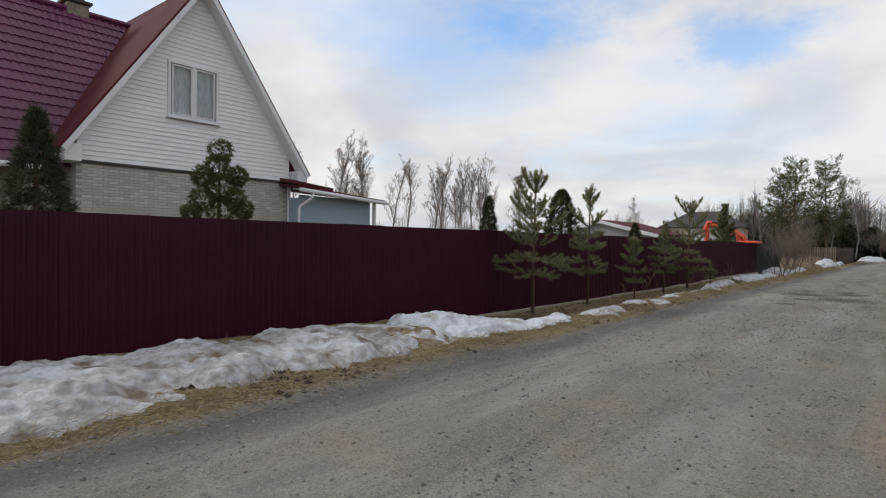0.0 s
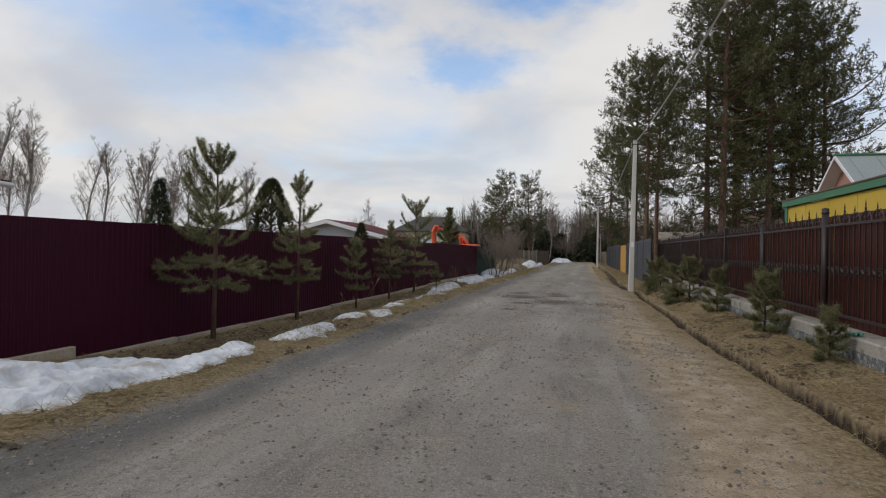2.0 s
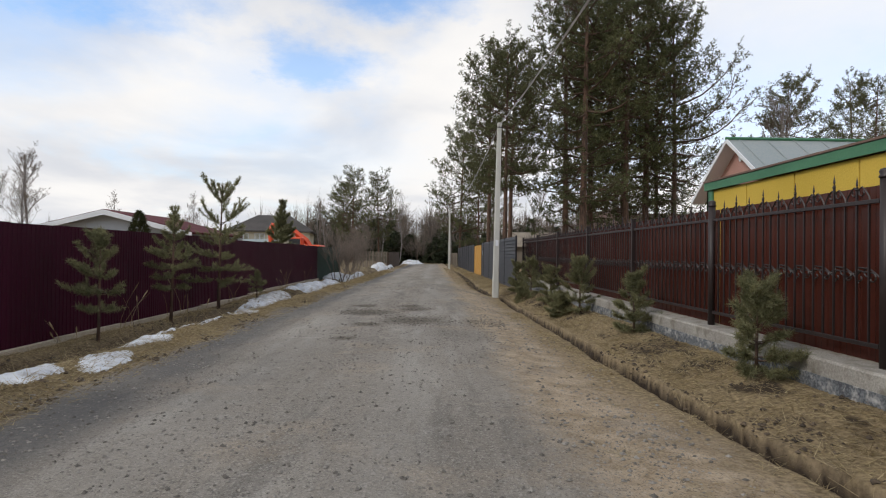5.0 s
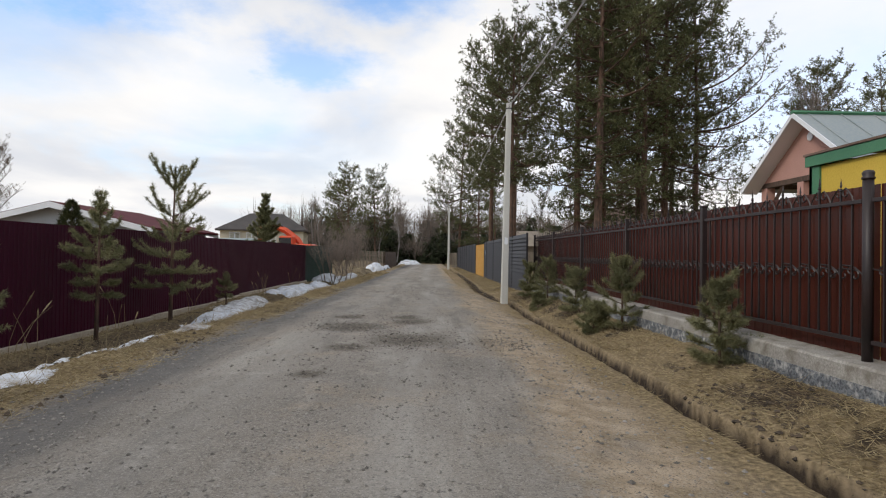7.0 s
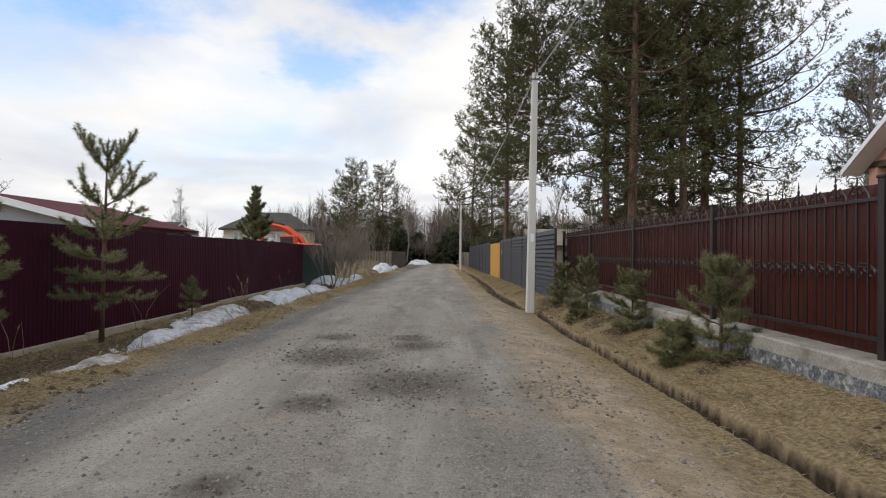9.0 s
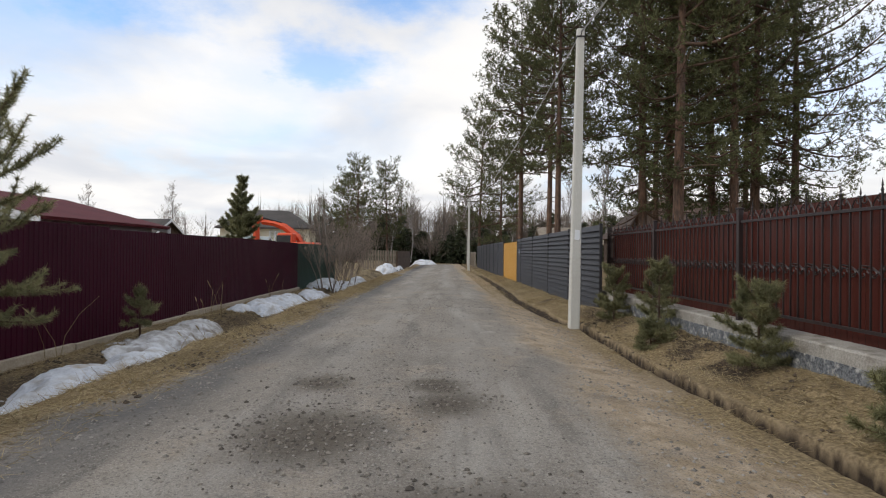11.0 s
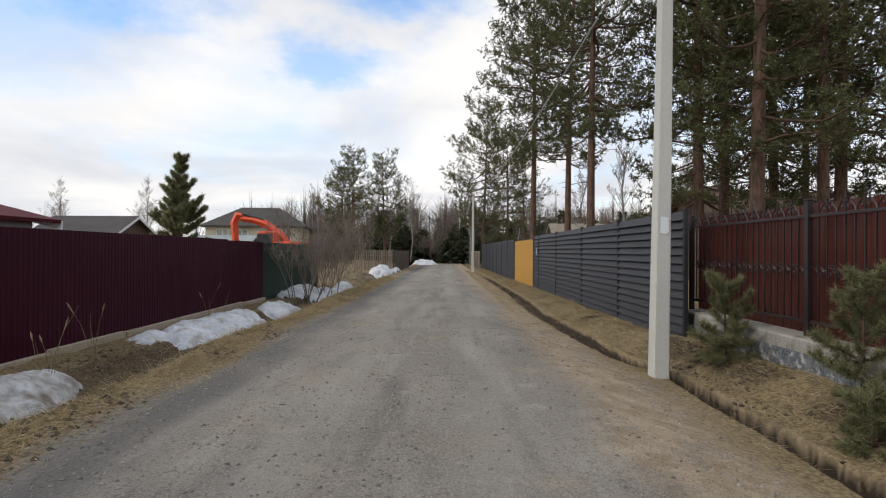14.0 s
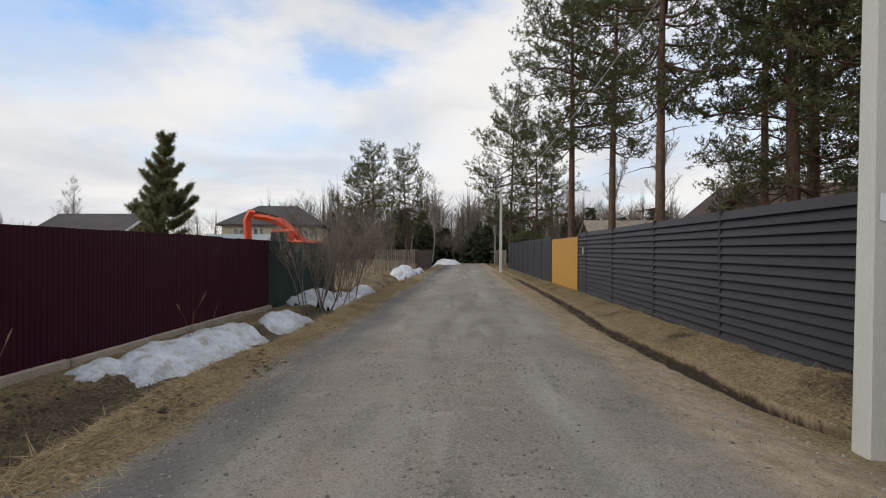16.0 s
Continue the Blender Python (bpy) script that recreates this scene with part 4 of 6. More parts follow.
def young_pine(h, seed, whorls, reach, first=0.16, droop=0.2, needle=0.085, leader=0.28, per=95, width=0.0075, taper=0.6, bare=()):
    """A young pine: straight stem, yearly whorls of limbs that curve upwards, forked shoots, each a brush of needles."""
    rg = np.random.default_rng(seed)
    st, cs, ax = Shape(), [], []
    lean = rg.uniform(-0.02, 0.02, 2)
    st.tube([(0, 0, -0.15), (lean[0] * h * 0.5, lean[1] * h * 0.5, h * 0.5), (lean[0] * h, lean[1] * h, h - 0.06)], [0.012 + 0.011 * h, 0.008 + 0.007 * h, 0.006], 7)

    def brush(a, b, dens):
        n = max(3, int(np.linalg.norm(b - a) * per * dens))
        d = (b - a) / (np.linalg.norm(b - a) + 1e-9)
        for q in rg.uniform(0.0, 1.0, n):
            cs.append(a + (b - a) * q)
            ax.append(d)

    def shoot(o, d, ln, lift, thick, from_s, dens):
        """A limb along d that bends up by lift; needles on its outer part; gives the points along it."""
        pts = [o + d * ln * s + np.array([0, 0, lift * ln * s * s]) for s in (0, 0.25, 0.5, 0.75, 1.0)]
        st.tube(pts, [thick, thick * 0.85, thick * 0.7, thick * 0.5, thick * 0.35], 4, False)
        for q in range(4):
            if (q + 1) / 4 > from_s:
                brush(pts[q], pts[q + 1], dens)
        return pts

    for k in range(whorls):
        u = k / (whorls - 1)
        z0 = h * (first + (1 - leader - first) * u)
        n = int(rg.integers(4, 7)) if k not in bare else 1
        for j in range(n):
            w = 2 * math.pi * j / n + rg.uniform(-0.4, 0.4) + k * 0.9
            z = z0 + rg.uniform(-0.04, 0.02)
            o = np.array([lean[0] * z, lean[1] * z, z])
            ln = reach * (1 - taper * u ** 1.2) * rg.uniform(0.5, 1.15) * (0.8 + 0.2 * min(1, u * 5))
            d = np.array([math.cos(w), math.sin(w), -droop * (1 - u) * rg.uniform(0.2, 1.3) + 0.80 * u ** 1.4])
            d /= np.linalg.norm(d)
            lift = 0.12 + 0.42 * u + rg.uniform(-0.1, 0.15)
            pts = shoot(o, d, ln, lift, 0.006 + 0.007 * ln, 0.30 if u < 0.75 else 0.0, 1.25)
            side = np.cross(d, [0, 0, 1])
            side /= np.linalg.norm(side) + 1e-9
            if ln < 0.16:
                continue
            for a in ((2, 3) if ln < 0.45 else (1, 2, 3)):
                for sg in (-1, 1):
                    if rg.random() < 0.14:
                        continue
                    d2 = d * rg.uniform(0.5, 0.95) + side * sg * rg.uniform(0.3, 0.9) + np.array([0, 0, rg.uniform(-0.15, 0.5)])
                    d2 /= np.linalg.norm(d2)
                    shoot(pts[a], d2, ln * rg.uniform(0.24, 0.5) * (1.25 - 0.15 * a), lift + 0.1, 0.005, 0.0, 1.15)
    tip0 = np.array([lean[0] * h, lean[1] * h, h * (1 - leader)])
    brush(tip0, np.array([lean[0] * h, lean[1] * h, h]), 1.3)
    for j in range(4):
        w = j * 1.57 + seed
        shoot(np.array([lean[0] * h, lean[1] * h, h * (1 - leader * 0.55)]), np.array([math.cos(w) * 0.7, math.sin(w) * 0.7, 0.7]), reach * 0.22, 0.5, 0.005, 0.0, 1.3)
    return st.mesh("stem", M["bark_pine"], True), tri_mesh("needles", blades(cs, ax, 5, needle, width, 0.58, rg), M["needle_young"])


LEFT_PINES = [(-7.05, 11.9, 3.62, 7, 1.05, 0.2, 0.5), (-7.1, 15.2, 3.5, 7, 1.0, 0.25, 0.6), (-7.0, 18.7, 2.05, 5, 0.62, 0.1, 0.5), (-7.0, 21.7, 2.78, 8, 0.74, 0.1, 0.78), (-7.0, 24.75, 3.7, 8, 1.1, 0.2, 0.35)]
for i, (x, y, h, wh, rc, dr, tp) in enumerate(LEFT_PINES):
    st, nd_ = young_pine(h, 40 + i, wh, rc, 0.24 if i == 4 else 0.30, 0.15 + dr, 0.095, 0.15, 92, 0.0095, tp, (4, 6) if i == 4 else (5,) if i < 2 else ())
    place_tree("young_pine", "young green pine with upturned candle shoots, by the burgundy fence", "tree", (("stem", st), ("needles", nd_)), (x, y, gz(x, y)), 40 * i, 1.0, "young pines along the burgundy fence")
st, nd_ = young_pine(1.1, 71, 4, 0.45, 0.3, 0.0, 0.09, 0.3, 70)
place_tree("young_pine", "small sparse young pine in the ditch by the burgundy fence", "tree", (("stem", st), ("needles", nd_)), (-7.1, 28.8, gz(-7.1, 28.8)), 10, 1.0, "young pines along the burgundy fence")

RIGHT_PINES = [(2.95, 11.5, 0.70, 0.24), (2.92, 14.3, 1.05, 0.42), (2.95, 18.3, 1.05, 0.42), (2.88, 21.9, 1.35, 0.5), (2.5, 22.5, 0.5, 0.36), (2.88, 25.4, 1.05, 0.5), (2.92, 29.0, 1.3, 0.46), (2.5, 28.3, 0.42, 0.36), (2.85, 31.7, 1.1, 0.52)]
for i, (x, y, h, rc) in enumerate(RIGHT_PINES):
    st, nd_ = young_pine(h, 80 + i, 6, rc * 1.15, 0.07, 0.0, 0.10, 0.14, 125, 0.0075, 0.5)
    place_tree("pine_sapling", "bushy green pine sapling on the grassy bank under the fence", "sapling", (("stem", st), ("needles", nd_)), (x, y, gz(x, y) - 0.02), 50 * i, 1.0, "pine saplings on the bank")


def dense_conifer(h, width, seed, mat, n, length, wide, shape="cone", lumps=()):
    """A clipped or dense conifer: sprays over an uneven body, with a stem inside."""
    rg = np.random.default_rng(seed)
    cs, ax = [], []
    for _ in range(n):
        if lumps:
            lx, ly, lz, lr = lumps[int(rg.integers(len(lumps)))]
            v = rg.normal(size=3)
            v /= np.linalg.norm(v)
            cs.append(np.array([lx, ly, lz]) + v * lr * rg.uniform(0.6, 1.0))
            ax.append(v)
            continue
        t = rg.uniform(0.02, 1) ** (1.35 if shape == "cone" else 0.95)
        w = rg.uniform(0, 2 * math.pi)
        if shape == "cone":
            r = width * (1 - t) ** 0.85 * (0.75 + 0.4 * math.sin(t * h * 11 + 2.0 * math.sin(w * 2)) ** 2)
        else:
            r = width * math.sin(math.pi * min(1, 0.16 + 0.84 * t) ** 0.8) ** 0.6 * (0.86 + 0.2 * math.sin(w * 5 + t * 9))
        r *= rg.uniform(0.45, 1.0) ** 0.5
        cs.append(np.array([r * math.cos(w), r * math.sin(w), h * t]))
        ax.append(np.array([math.cos(w), math.sin(w), 0.25 if shape == "cone" else 1.1]))
    tri = blades(cs, ax, 7, length, wide, 0.5, rg)
    stem = Shape().tube([(0, 0, -0.2), (0, 0, h * 0.5), (0, 0, h * 0.93)], [0.08, 0.05, 0.012], 7).mesh("trunk", M["bark_pine"], True)
    return (("trunk", stem), ("foliage", tri_mesh("foliage", tri, mat)))


place_tree("spruce_tree", "dark green garden spruce rising above the burgundy fence", "tree", dense_conifer(3.55, 0.95, 5, M["needle_spruce"], 2600, 0.17, 0.02), (-10.0, 2.0, 0))
LUMPS = [(0, 0.02, 3.32, 0.24), (0, -0.05, 3.0, 0.24), (0.05, 0.36, 2.86, 0.20), (0, -0.32, 2.80, 0.21), (0, 0.02, 2.62, 0.28), (0, 0.34, 2.42, 0.22), (0, 0.52, 2.2, 0.20), (0, -0.34, 2.36, 0.24), (0, 0.05, 2.15, 0.3), (0, -0.55, 2.08, 0.18)]
place_tree("pruned_pine", "green garden pine clipped into round cushions behind the fence", "tree", dense_conifer(3.3, 0.6, 6, M["needle_tall"], 3000, 0.085, 0.014, lumps=LUMPS), (-10.0, 5.0, 0))
place_tree("thuja", "rounded brownish-green thuja behind the burgundy fence", "tree", dense_conifer(3.5, 0.78, 7, M["needle_thuja"], 3200, 0.14, 0.022, "egg"), (-9.3, 17.7, 0), group="thujas")
place_tree("thuja", "narrow dark thuja behind the burgundy fence", "tree", dense_conifer(2.55, 0.42, 9, M["needle_thuja"], 1500, 0.12, 0.02, "egg"), (-9.2, 24.5, 0), group="thujas")
place_tree("spruce_tree", "small dark spruce behind the burgundy fence", "tree", dense_conifer(2.95, 0.6, 11, M["needle_spruce"], 1500, 0.15, 0.02), (-9.2, 13.0, 0))
st, nd_ = young_pine(4.3, 55, 12, 1.2, 0.12, -0.1, 0.14, 0.11, 170, 0.018, 0.84)
place_tree("garden_pine", "dense dark green pine behind the burgundy fence", "tree", (("stem", st), ("needles", nd_)), (-9.2, 40.1, 0))


def bare_tree(h, seed, forks=5, mat="bark_birch", twigs=True, wide=0.30, multi=1):
    """Leafless tree or shrub: stems that fork into finer and finer twigs."""
    rg = np.random.default_rng(seed)
    big, fine = Shape(), []

    def grow(p, d, ln, r, lvl):
        pts, q = [p], p
        for k in range(3):
            d2 = d + rg.normal(size=3) * 0.09
            d2 /= np.linalg.norm(d2)
            q = q + d2 * ln / 3
            pts.append(q)
        if lvl < 2:
            big.tube(pts, [r, r * 0.9, r * 0.75, r * 0.6], 6 if lvl == 0 else 4, False)
        else:
            for a, b in zip(pts[:-1], pts[1:]):
                s = np.cross(b - a, rg.normal(size=3))
                s = s / (np.linalg.norm(s) + 1e-9) * max(r, 0.0085 if multi == 1 else 0.004)
                fine.append([a + s, a - s, b + s * 0.5])
                fine.append([a - s, b - s * 0.5, b + s * 0.5])
        if lvl >= 4:
            return
        n = (9, 5, 5, 4)[lvl] if lvl else forks * 3
        for k in range(n):
            t = rg.uniform(0.30 if lvl == 0 else 0.2, 1.0)
            b = pts[min(2, int(t * 3))] * (1 - (t * 3) % 1) + pts[min(3, int(t * 3) + 1)] * ((t * 3) % 1)
            w = rg.uniform(0, 2 * math.pi)
            out = np.array([math.cos(w), math.sin(w), rg.uniform(0.5, 1.6) * (1.2 if lvl < 2 else 0.7)])
            out /= np.linalg.norm(out)
            nd2 = d * 0.35 + out * 0.8
            grow(b, nd2 / np.linalg.norm(nd2), ln * (rg.uniform(0.32, 0.5) if lvl else rg.uniform(0.18, 0.30) if multi == 1 else rg.uniform(0.3, 0.5)) * (1.3 - 0.6 * t) * (wide / 0.3), r * (0.45 if lvl else 0.25 if multi == 1 else 0.4), lvl + 1)

    for m in range(multi):
        w = rg.uniform(0, 6.28)
        lean = 0.05 if multi == 1 else rg.uniform(0.15, 0.5)
        d = np.array([math.cos(w) * lean, math.sin(w) * lean, 1.0])
        o = np.array([math.cos(w), math.sin(w), 0]) * (0.0 if multi == 1 else rg.uniform(0.05, 0.5))
        grow(o + np.array([0, 0, -0.1]), d / np.linalg.norm(d), h * (0.95 if multi == 1 else rg.uniform(0.55, 0.85)), 0.010 * h if multi == 1 else 0.02, 0)
    return (("trunk", big.mesh("trunk", M[mat], True)), ("twig_mass", tri_mesh("twig_mass", np.array(fine), M["twig"])))


BARE = [bare_tree(10, 61, 7), bare_tree(10, 62, 8), bare_tree(9, 63, 6, wide=0.36)]
rg = random.Random(33)
FAR_BARE = [(-46, 33, 10.5), (-42, 34, 11.0), (-48, 42, 11), (-44, 47, 11), (-38, 48, 10), (-36, 51, 10.5), (-40, 54, 10), (-50, 28, 10), (-34, 56, 9), (-37, 60, 10.5), (-52, 52, 11), (-30, 78, 8), (-55, 70, 11),
            (-60, 85, 11), (-45, 88, 9), (-14, 110, 11), (-10, 113, 12), (-6.5, 112, 12), (2.6, 108, 11), (-17, 98, 9), (20, 70, 11), (16, 78, 12), (13, 88, 11), (24, 84, 12), (21.5, 44.5, 12.0), (-33, 38, 8.6), (-31, 41, 8.5), (-35, 42, 9), (-30, 37, 7.2), (-41, 37, 11), (-39, 35, 10), (-32, 45, 8.5), (9, 104, 10), (-20, 106, 10)]
for i, (x, y, h) in enumerate(FAR_BARE):
    place_tree("bare_birch", "leafless pale-stemmed birch with fine brown twigs", "tree", BARE[i % 3], (x, y, -0.05), rg.uniform(0, 360), h / 10, "bare birches in the distance")
SHRUB = [bare_tree(4.6, 65, 3, "twig", wide=0.27, multi=7), bare_tree(4.0, 66, 3, "twig", wide=0.27, multi=6)]
for i, (x, y, s) in enumerate(((-6.7, 44.3, 0.9), (-6.5, 45.6, 1.0), (-6.1, 47.6, 0.85), (-6.9, 51.0, 0.9), (-7.4, 55.0, 1.0), (-8.5, 62, 1.3), (-8.0, 70, 1.2))):
    place_tree("bare_shrub", "leafless many-stemmed brown shrub on the verge", "shrub", SHRUB[i % 2], (x, y, gz(x, y)), 77 * i, s, "bare shrubs")


def far_wood():
    """Dark spruces and pale bare trees that close the end of the road."""
    rg = np.random.default_rng(99)
    spr, bare = [], []
    for k in range(395):
        x = rg.uniform(-34, 34) if k < 240 else rg.uniform(-150, 110) if k < 330 else rg.uniform(-13, 13)
        y = 118 + rg.uniform(0, 26) if k < 240 else 140 + rg.uniform(0, 40) if k < 330 else rg.uniform(113, 122)
        h = rg.uniform(3.2, 5.8) if k >= 330 else rg.uniform(4.5, 8.5) if k % 2 else rg.uniform(9, 13.5)
        if (k % 2 and k < 240) or k >= 352:
            n = 260
            t = rg.uniform(0, 1, n) ** 1.2
            w = rg.uniform(0, 6.28, n)
            r = (1 - t) * h * (0.2 if k < 330 else 0.34) * rg.uniform(0.4, 1, n) + 0.1
            c = np.stack([x + r * np.cos(w), y + r * np.sin(w), h * t], 1)
            a = np.stack([np.cos(w), np.sin(w), -0.2 + 0 * w], 1)
            spr.append(blades(c, a, 2, 1.0, 0.42, 0.35, rg))
        else:
            n = 130
            c = np.stack([x + rg.normal(size=n) * 0.9, y + rg.normal(size=n) * 0.9, rg.uniform(0.15, 0.75, n) * h], 1)
            c[:8] = (x, y, 0)
            a = np.stack([(c[:, 0] - x) * 0.5, (c[:, 1] - y) * 0.5, np.ones(n)], 1)
            b = blades(c, a, 2, 2.4, 0.06, 0.25, rg)
            b[:16] = blades(c[:8], np.tile([0, 0, 1.0], (8, 1)), 2, h * 0.95, 0.22, 0.02, rg)
            bare.append(b)
    return np.concatenate(spr), np.concatenate(bare)


spr, bare = far_wood()
tagged(new("spruce_wood", tri_mesh("spruce_wood", spr, M["needle_spruce"])), "dark spruce wood closing the end of the road", "wood", kind="stuff")
tagged(new("bare_wood", tri_mesh("bare_wood", bare, M["twig"])), "leafless grey-brown trees of the distant wood", "wood", kind="stuff")


# ---- houses ----
def slab(p, thick):
    """A roof slab from its four upper corners."""
    p = [Vector(q) for q in p]
    n = (p[1] - p[0]).cross(p[3] - p[0]).normalized()
    if n.z < 0:
        n = -n
    v = p + [q - n * thick for q in p]
    return Shape().add(v, [(0, 1, 2, 3), (7, 6, 5, 4), (0, 4, 5, 1), (1, 5, 6, 2), (2, 6, 7, 3), (3, 7, 4, 0)])


def window(parent, origin, axis_u, w, h, sashes=2, normal=(1, 0, 0), mat="white_trim", curtain=True):
    """A window on a wall: frame, sill, panes and a curtain behind; u runs along the wall."""
    u, n = Vector(axis_u), Vector(normal)
    m = Matrix((( *u, 0), (*n, 0), (0, 0, 1, 0), (0, 0, 0, 1))).transposed()
    m.translation = Vector(origin)
    win = part("window", None, parent, at=m)
    fr = Shape()
    for a, b, c, d in ((-0.07, 0.0, -0.07, h + 0.07), (w, w + 0.07, -0.07, h + 0.07), (0, w, -0.07, 0), (0, w, h, h + 0.07)):
        fr.box(a, -0.02, c, b, 0.075, d)
    for k in range(1, sashes):
        fr.box(w * k / sashes - 0.05, -0.02, 0, w * k / sashes + 0.05, 0.06, h)
    part("frame", fr.mesh("frame", M[mat]), win)
    part("sill", Shape().box(-0.12, 0.0, -0.11, w + 0.12, 0.14, -0.075, edge=0.008).mesh("sill", M[mat]), win)
    for k in range(sashes):
        a, b = w * k / sashes + 0.045, w * (k + 1) / sashes - 0.045
        sash = Shape()
        for p, q, r, s in ((a, a + 0.04, 0.02, h - 0.02), (b - 0.04, b, 0.02, h - 0.02), (a + 0.04, b - 0.04, 0.02, 0.06), (a + 0.04, b - 0.04, h - 0.06, h - 0.02)):
            sash.box(p, 0.0, r, q, 0.05, s)
        part("sash", sash.mesh("sash", M[mat]), win)
        pane = part("pane", Shape().box(a + 0.035, 0.018, 0.055, b - 0.035, 0.024, h - 0.055).mesh("pane", M["glass"]), win)
        pane.visible_shadow = False
    if curtain:
        pts, fcs = [], []
        for k in range(41):
            x = w * k / 40
            pts += [(x, -0.10 + 0.02 * math.sin(k * 1.1), 0.0), (x, -0.10 + 0.02 * math.sin(k * 1.1 + 0.4), h)]
            if k:
                fcs.append((2 * k - 2, 2 * k, 2 * k + 1, 2 * k - 1))
        part("curtain", mesh_of("curtain", pts, fcs, M["curtain"], True), win, "pale patterned net curtain")
        tie = Shape()
        for k in range(7):
            for s in (1, -1):
                x0 = w * (k / 6)
                tie.tube([(min(w, max(0, x0 - s * 0.3)), -0.07, 0.02), (min(w, max(0, x0 + s * 0.3)), -0.07, h - 0.02)], 0.008, 4, False)
        part("lattice", tie.mesh("lattice", M["white_trim"]), win, "pale diamond lattice")
    return win


def gable_house():
    X, Y0, Y1, YC, ZE, ZA = -15.5, 4.35, 10.55, 7.45, 3.52, 8.62
    ob = thing("gabled_house", "white-sided house with pale brick ground floor and steep plum roof", "house")
    # brick storey
    body = Shape().box(X - 7.5, Y0, -0.1, X - 0.06, Y1, ZE).box(X - 8.5, -9.0, -0.1, X - 1.2, Y0 - 0.02, ZE)
    part("wall", body.mesh("wall", M["mortar"]), ob)
    # gable wall of the attic, with an opening for the window
    wy0, wy1, wz0, wz1 = 6.62, 7.96, 5.06, 6.48

    def half(z):
        return min((Y1 - Y0) / 2, max(0.02, (ZA + 0.16 - z) / 1.43))
    g = Shape()
    g.prism([(Y0, ZE), (Y1, ZE), (Y1, 4.35), (YC + half(wz0), wz0), (YC - half(wz0), wz0), (Y0, 4.35)], "x", X - 0.2, X - 0.03)
    g.prism([(YC - half(wz0), wz0), (wy0, wz0), (wy0, wz1), (YC - half(wz1), wz1)], "x", X - 0.2, X - 0.03)
    g.prism([(wy1, wz0), (YC + half(wz0), wz0), (YC + half(wz1), wz1), (wy1, wz1)], "x", X - 0.2, X - 0.03)
    g.prism([(YC - half(wz1), wz1), (YC + half(wz1), wz1), (YC, ZA + 0.2)], "x", X - 0.2, X - 0.03)
    gable = part("gable", g.mesh("gable", M["siding_white"]), ob)
    z, k = ZE + 0.03, 0
    while z < ZA - 0.1:
        z1 = z + 0.125
        spans = [(YC - half(z), YC + half(z), YC - half(z1), YC + half(z1))]
        if z1 > wz0 - 0.05 and z < wz1 + 0.05:
            spans = [(spans[0][0], wy0 - 0.06, spans[0][2], wy0 - 0.06), (wy1 + 0.06, spans[0][1], wy1 + 0.06, spans[0][3])]
        for a, b, c, d in spans:
            if b - a < 0.05:
                continue
            v = [(X + 0.012, a, z), (X + 0.012, b, z), (X - 0.012, d, z1), (X - 0.012, c, z1), (X - 0.03, a, z), (X - 0.03, b, z), (X - 0.03, d, z1), (X - 0.03, c, z1)]
            part("siding_board", Shape().add(v, [(0, 1, 2, 3), (7, 6, 5, 4), (0, 4, 5, 1), (1, 5, 6, 2), (2, 6, 7, 3), (3, 7, 4, 0)]).mesh("siding_board", M["siding_white"]), gable)
        z = z1
        k += 1
    part("dark_band", Shape().box(X - 0.06, Y0 - 0.01, ZE - 0.03, X + 0.02, Y1 + 0.01, ZE + 0.03).mesh("dark_band", M["roof_dark"]), ob)
    part("corner_board", Shape().box(X - 0.4, Y1 - 0.02, 0, X + 0.012, Y1 + 0.06, ZE - 0.03).mesh("corner_board", M["siding_white"]), ob)
    window(ob, (X - 0.02, wy0, wz0), (0, 1, 0), wy1 - wy0, wz1 - wz0)
    # roof of the gable: two slabs with white verge boards and soffits
    ov, drop = 0.42, 0.06
    ye0, ye1, ze, za = 3.85, 11.1, 3.78, 8.98
    for s, ye, nm in ((-1, ye0, "roof_slope"), (1, ye1, "roof_slope")):
        part(nm, slab([(X + ov, YC, za), (X + ov, ye, ze), (X - 5.0, ye, ze), (X - 5.0, YC, za)], 0.05).mesh("roof_slope", M["roof_maroon"]), ob, "maroon metal roof slope")
        dn = Vector((0, ye - YC, ze - za)).normalized()
        up = Vector((0, -dn.z * s, dn.y * s)) * 1.0
        up = up if up.z > 0 else -up
        a, b = Vector((0, YC, za)), Vector((0, ye, ze))
        for x0, x1, lo, hi, name in ((X + ov - 0.02, X + ov + 0.02, -0.18, -0.052, "verge_board"), (X + 0.0, X + ov - 0.022, -0.17, -0.13, "soffit")):
            q = [a + up * lo, b + up * lo, b + up * hi, a + up * hi]
            v = [(x0, p.y, p.z) for p in q] + [(x1, p.y, p.z) for p in q]
            part(name, Shape().add(v, [(0, 1, 2, 3), (7, 6, 5, 4), (0, 4, 5, 1), (1, 5, 6, 2), (2, 6, 7, 3), (3, 7, 4, 0)]).mesh(name, M["white_trim"]), ob)
    # boxed eave return
    part("eave_box", Shape().box(X - 0.3, Y1 + 0.06, ze - 0.32, X + ov - 0.03, ye1 - 0.12, ze + 0.10).mesh("eave_box", M["white_trim"]), ob)
    part("eave_box", Shape().box(X - 0.3, ye0 + 0.12, ze - 0.32, X + ov - 0.03, Y0 - 0.02, ze + 0.10).mesh("eave_box", M["white_trim"]), ob)
    # main roof: pressed metal tiles
    xe, zr0, xr, zr1 = X - 0.35, 3.35, -19.5, 8.5
    L = math.hypot(xr - xe, zr1 - zr0)
    dx, dz = (xr - xe) / L, (zr1 - zr0) / L
    nx, nz = dz, -dx
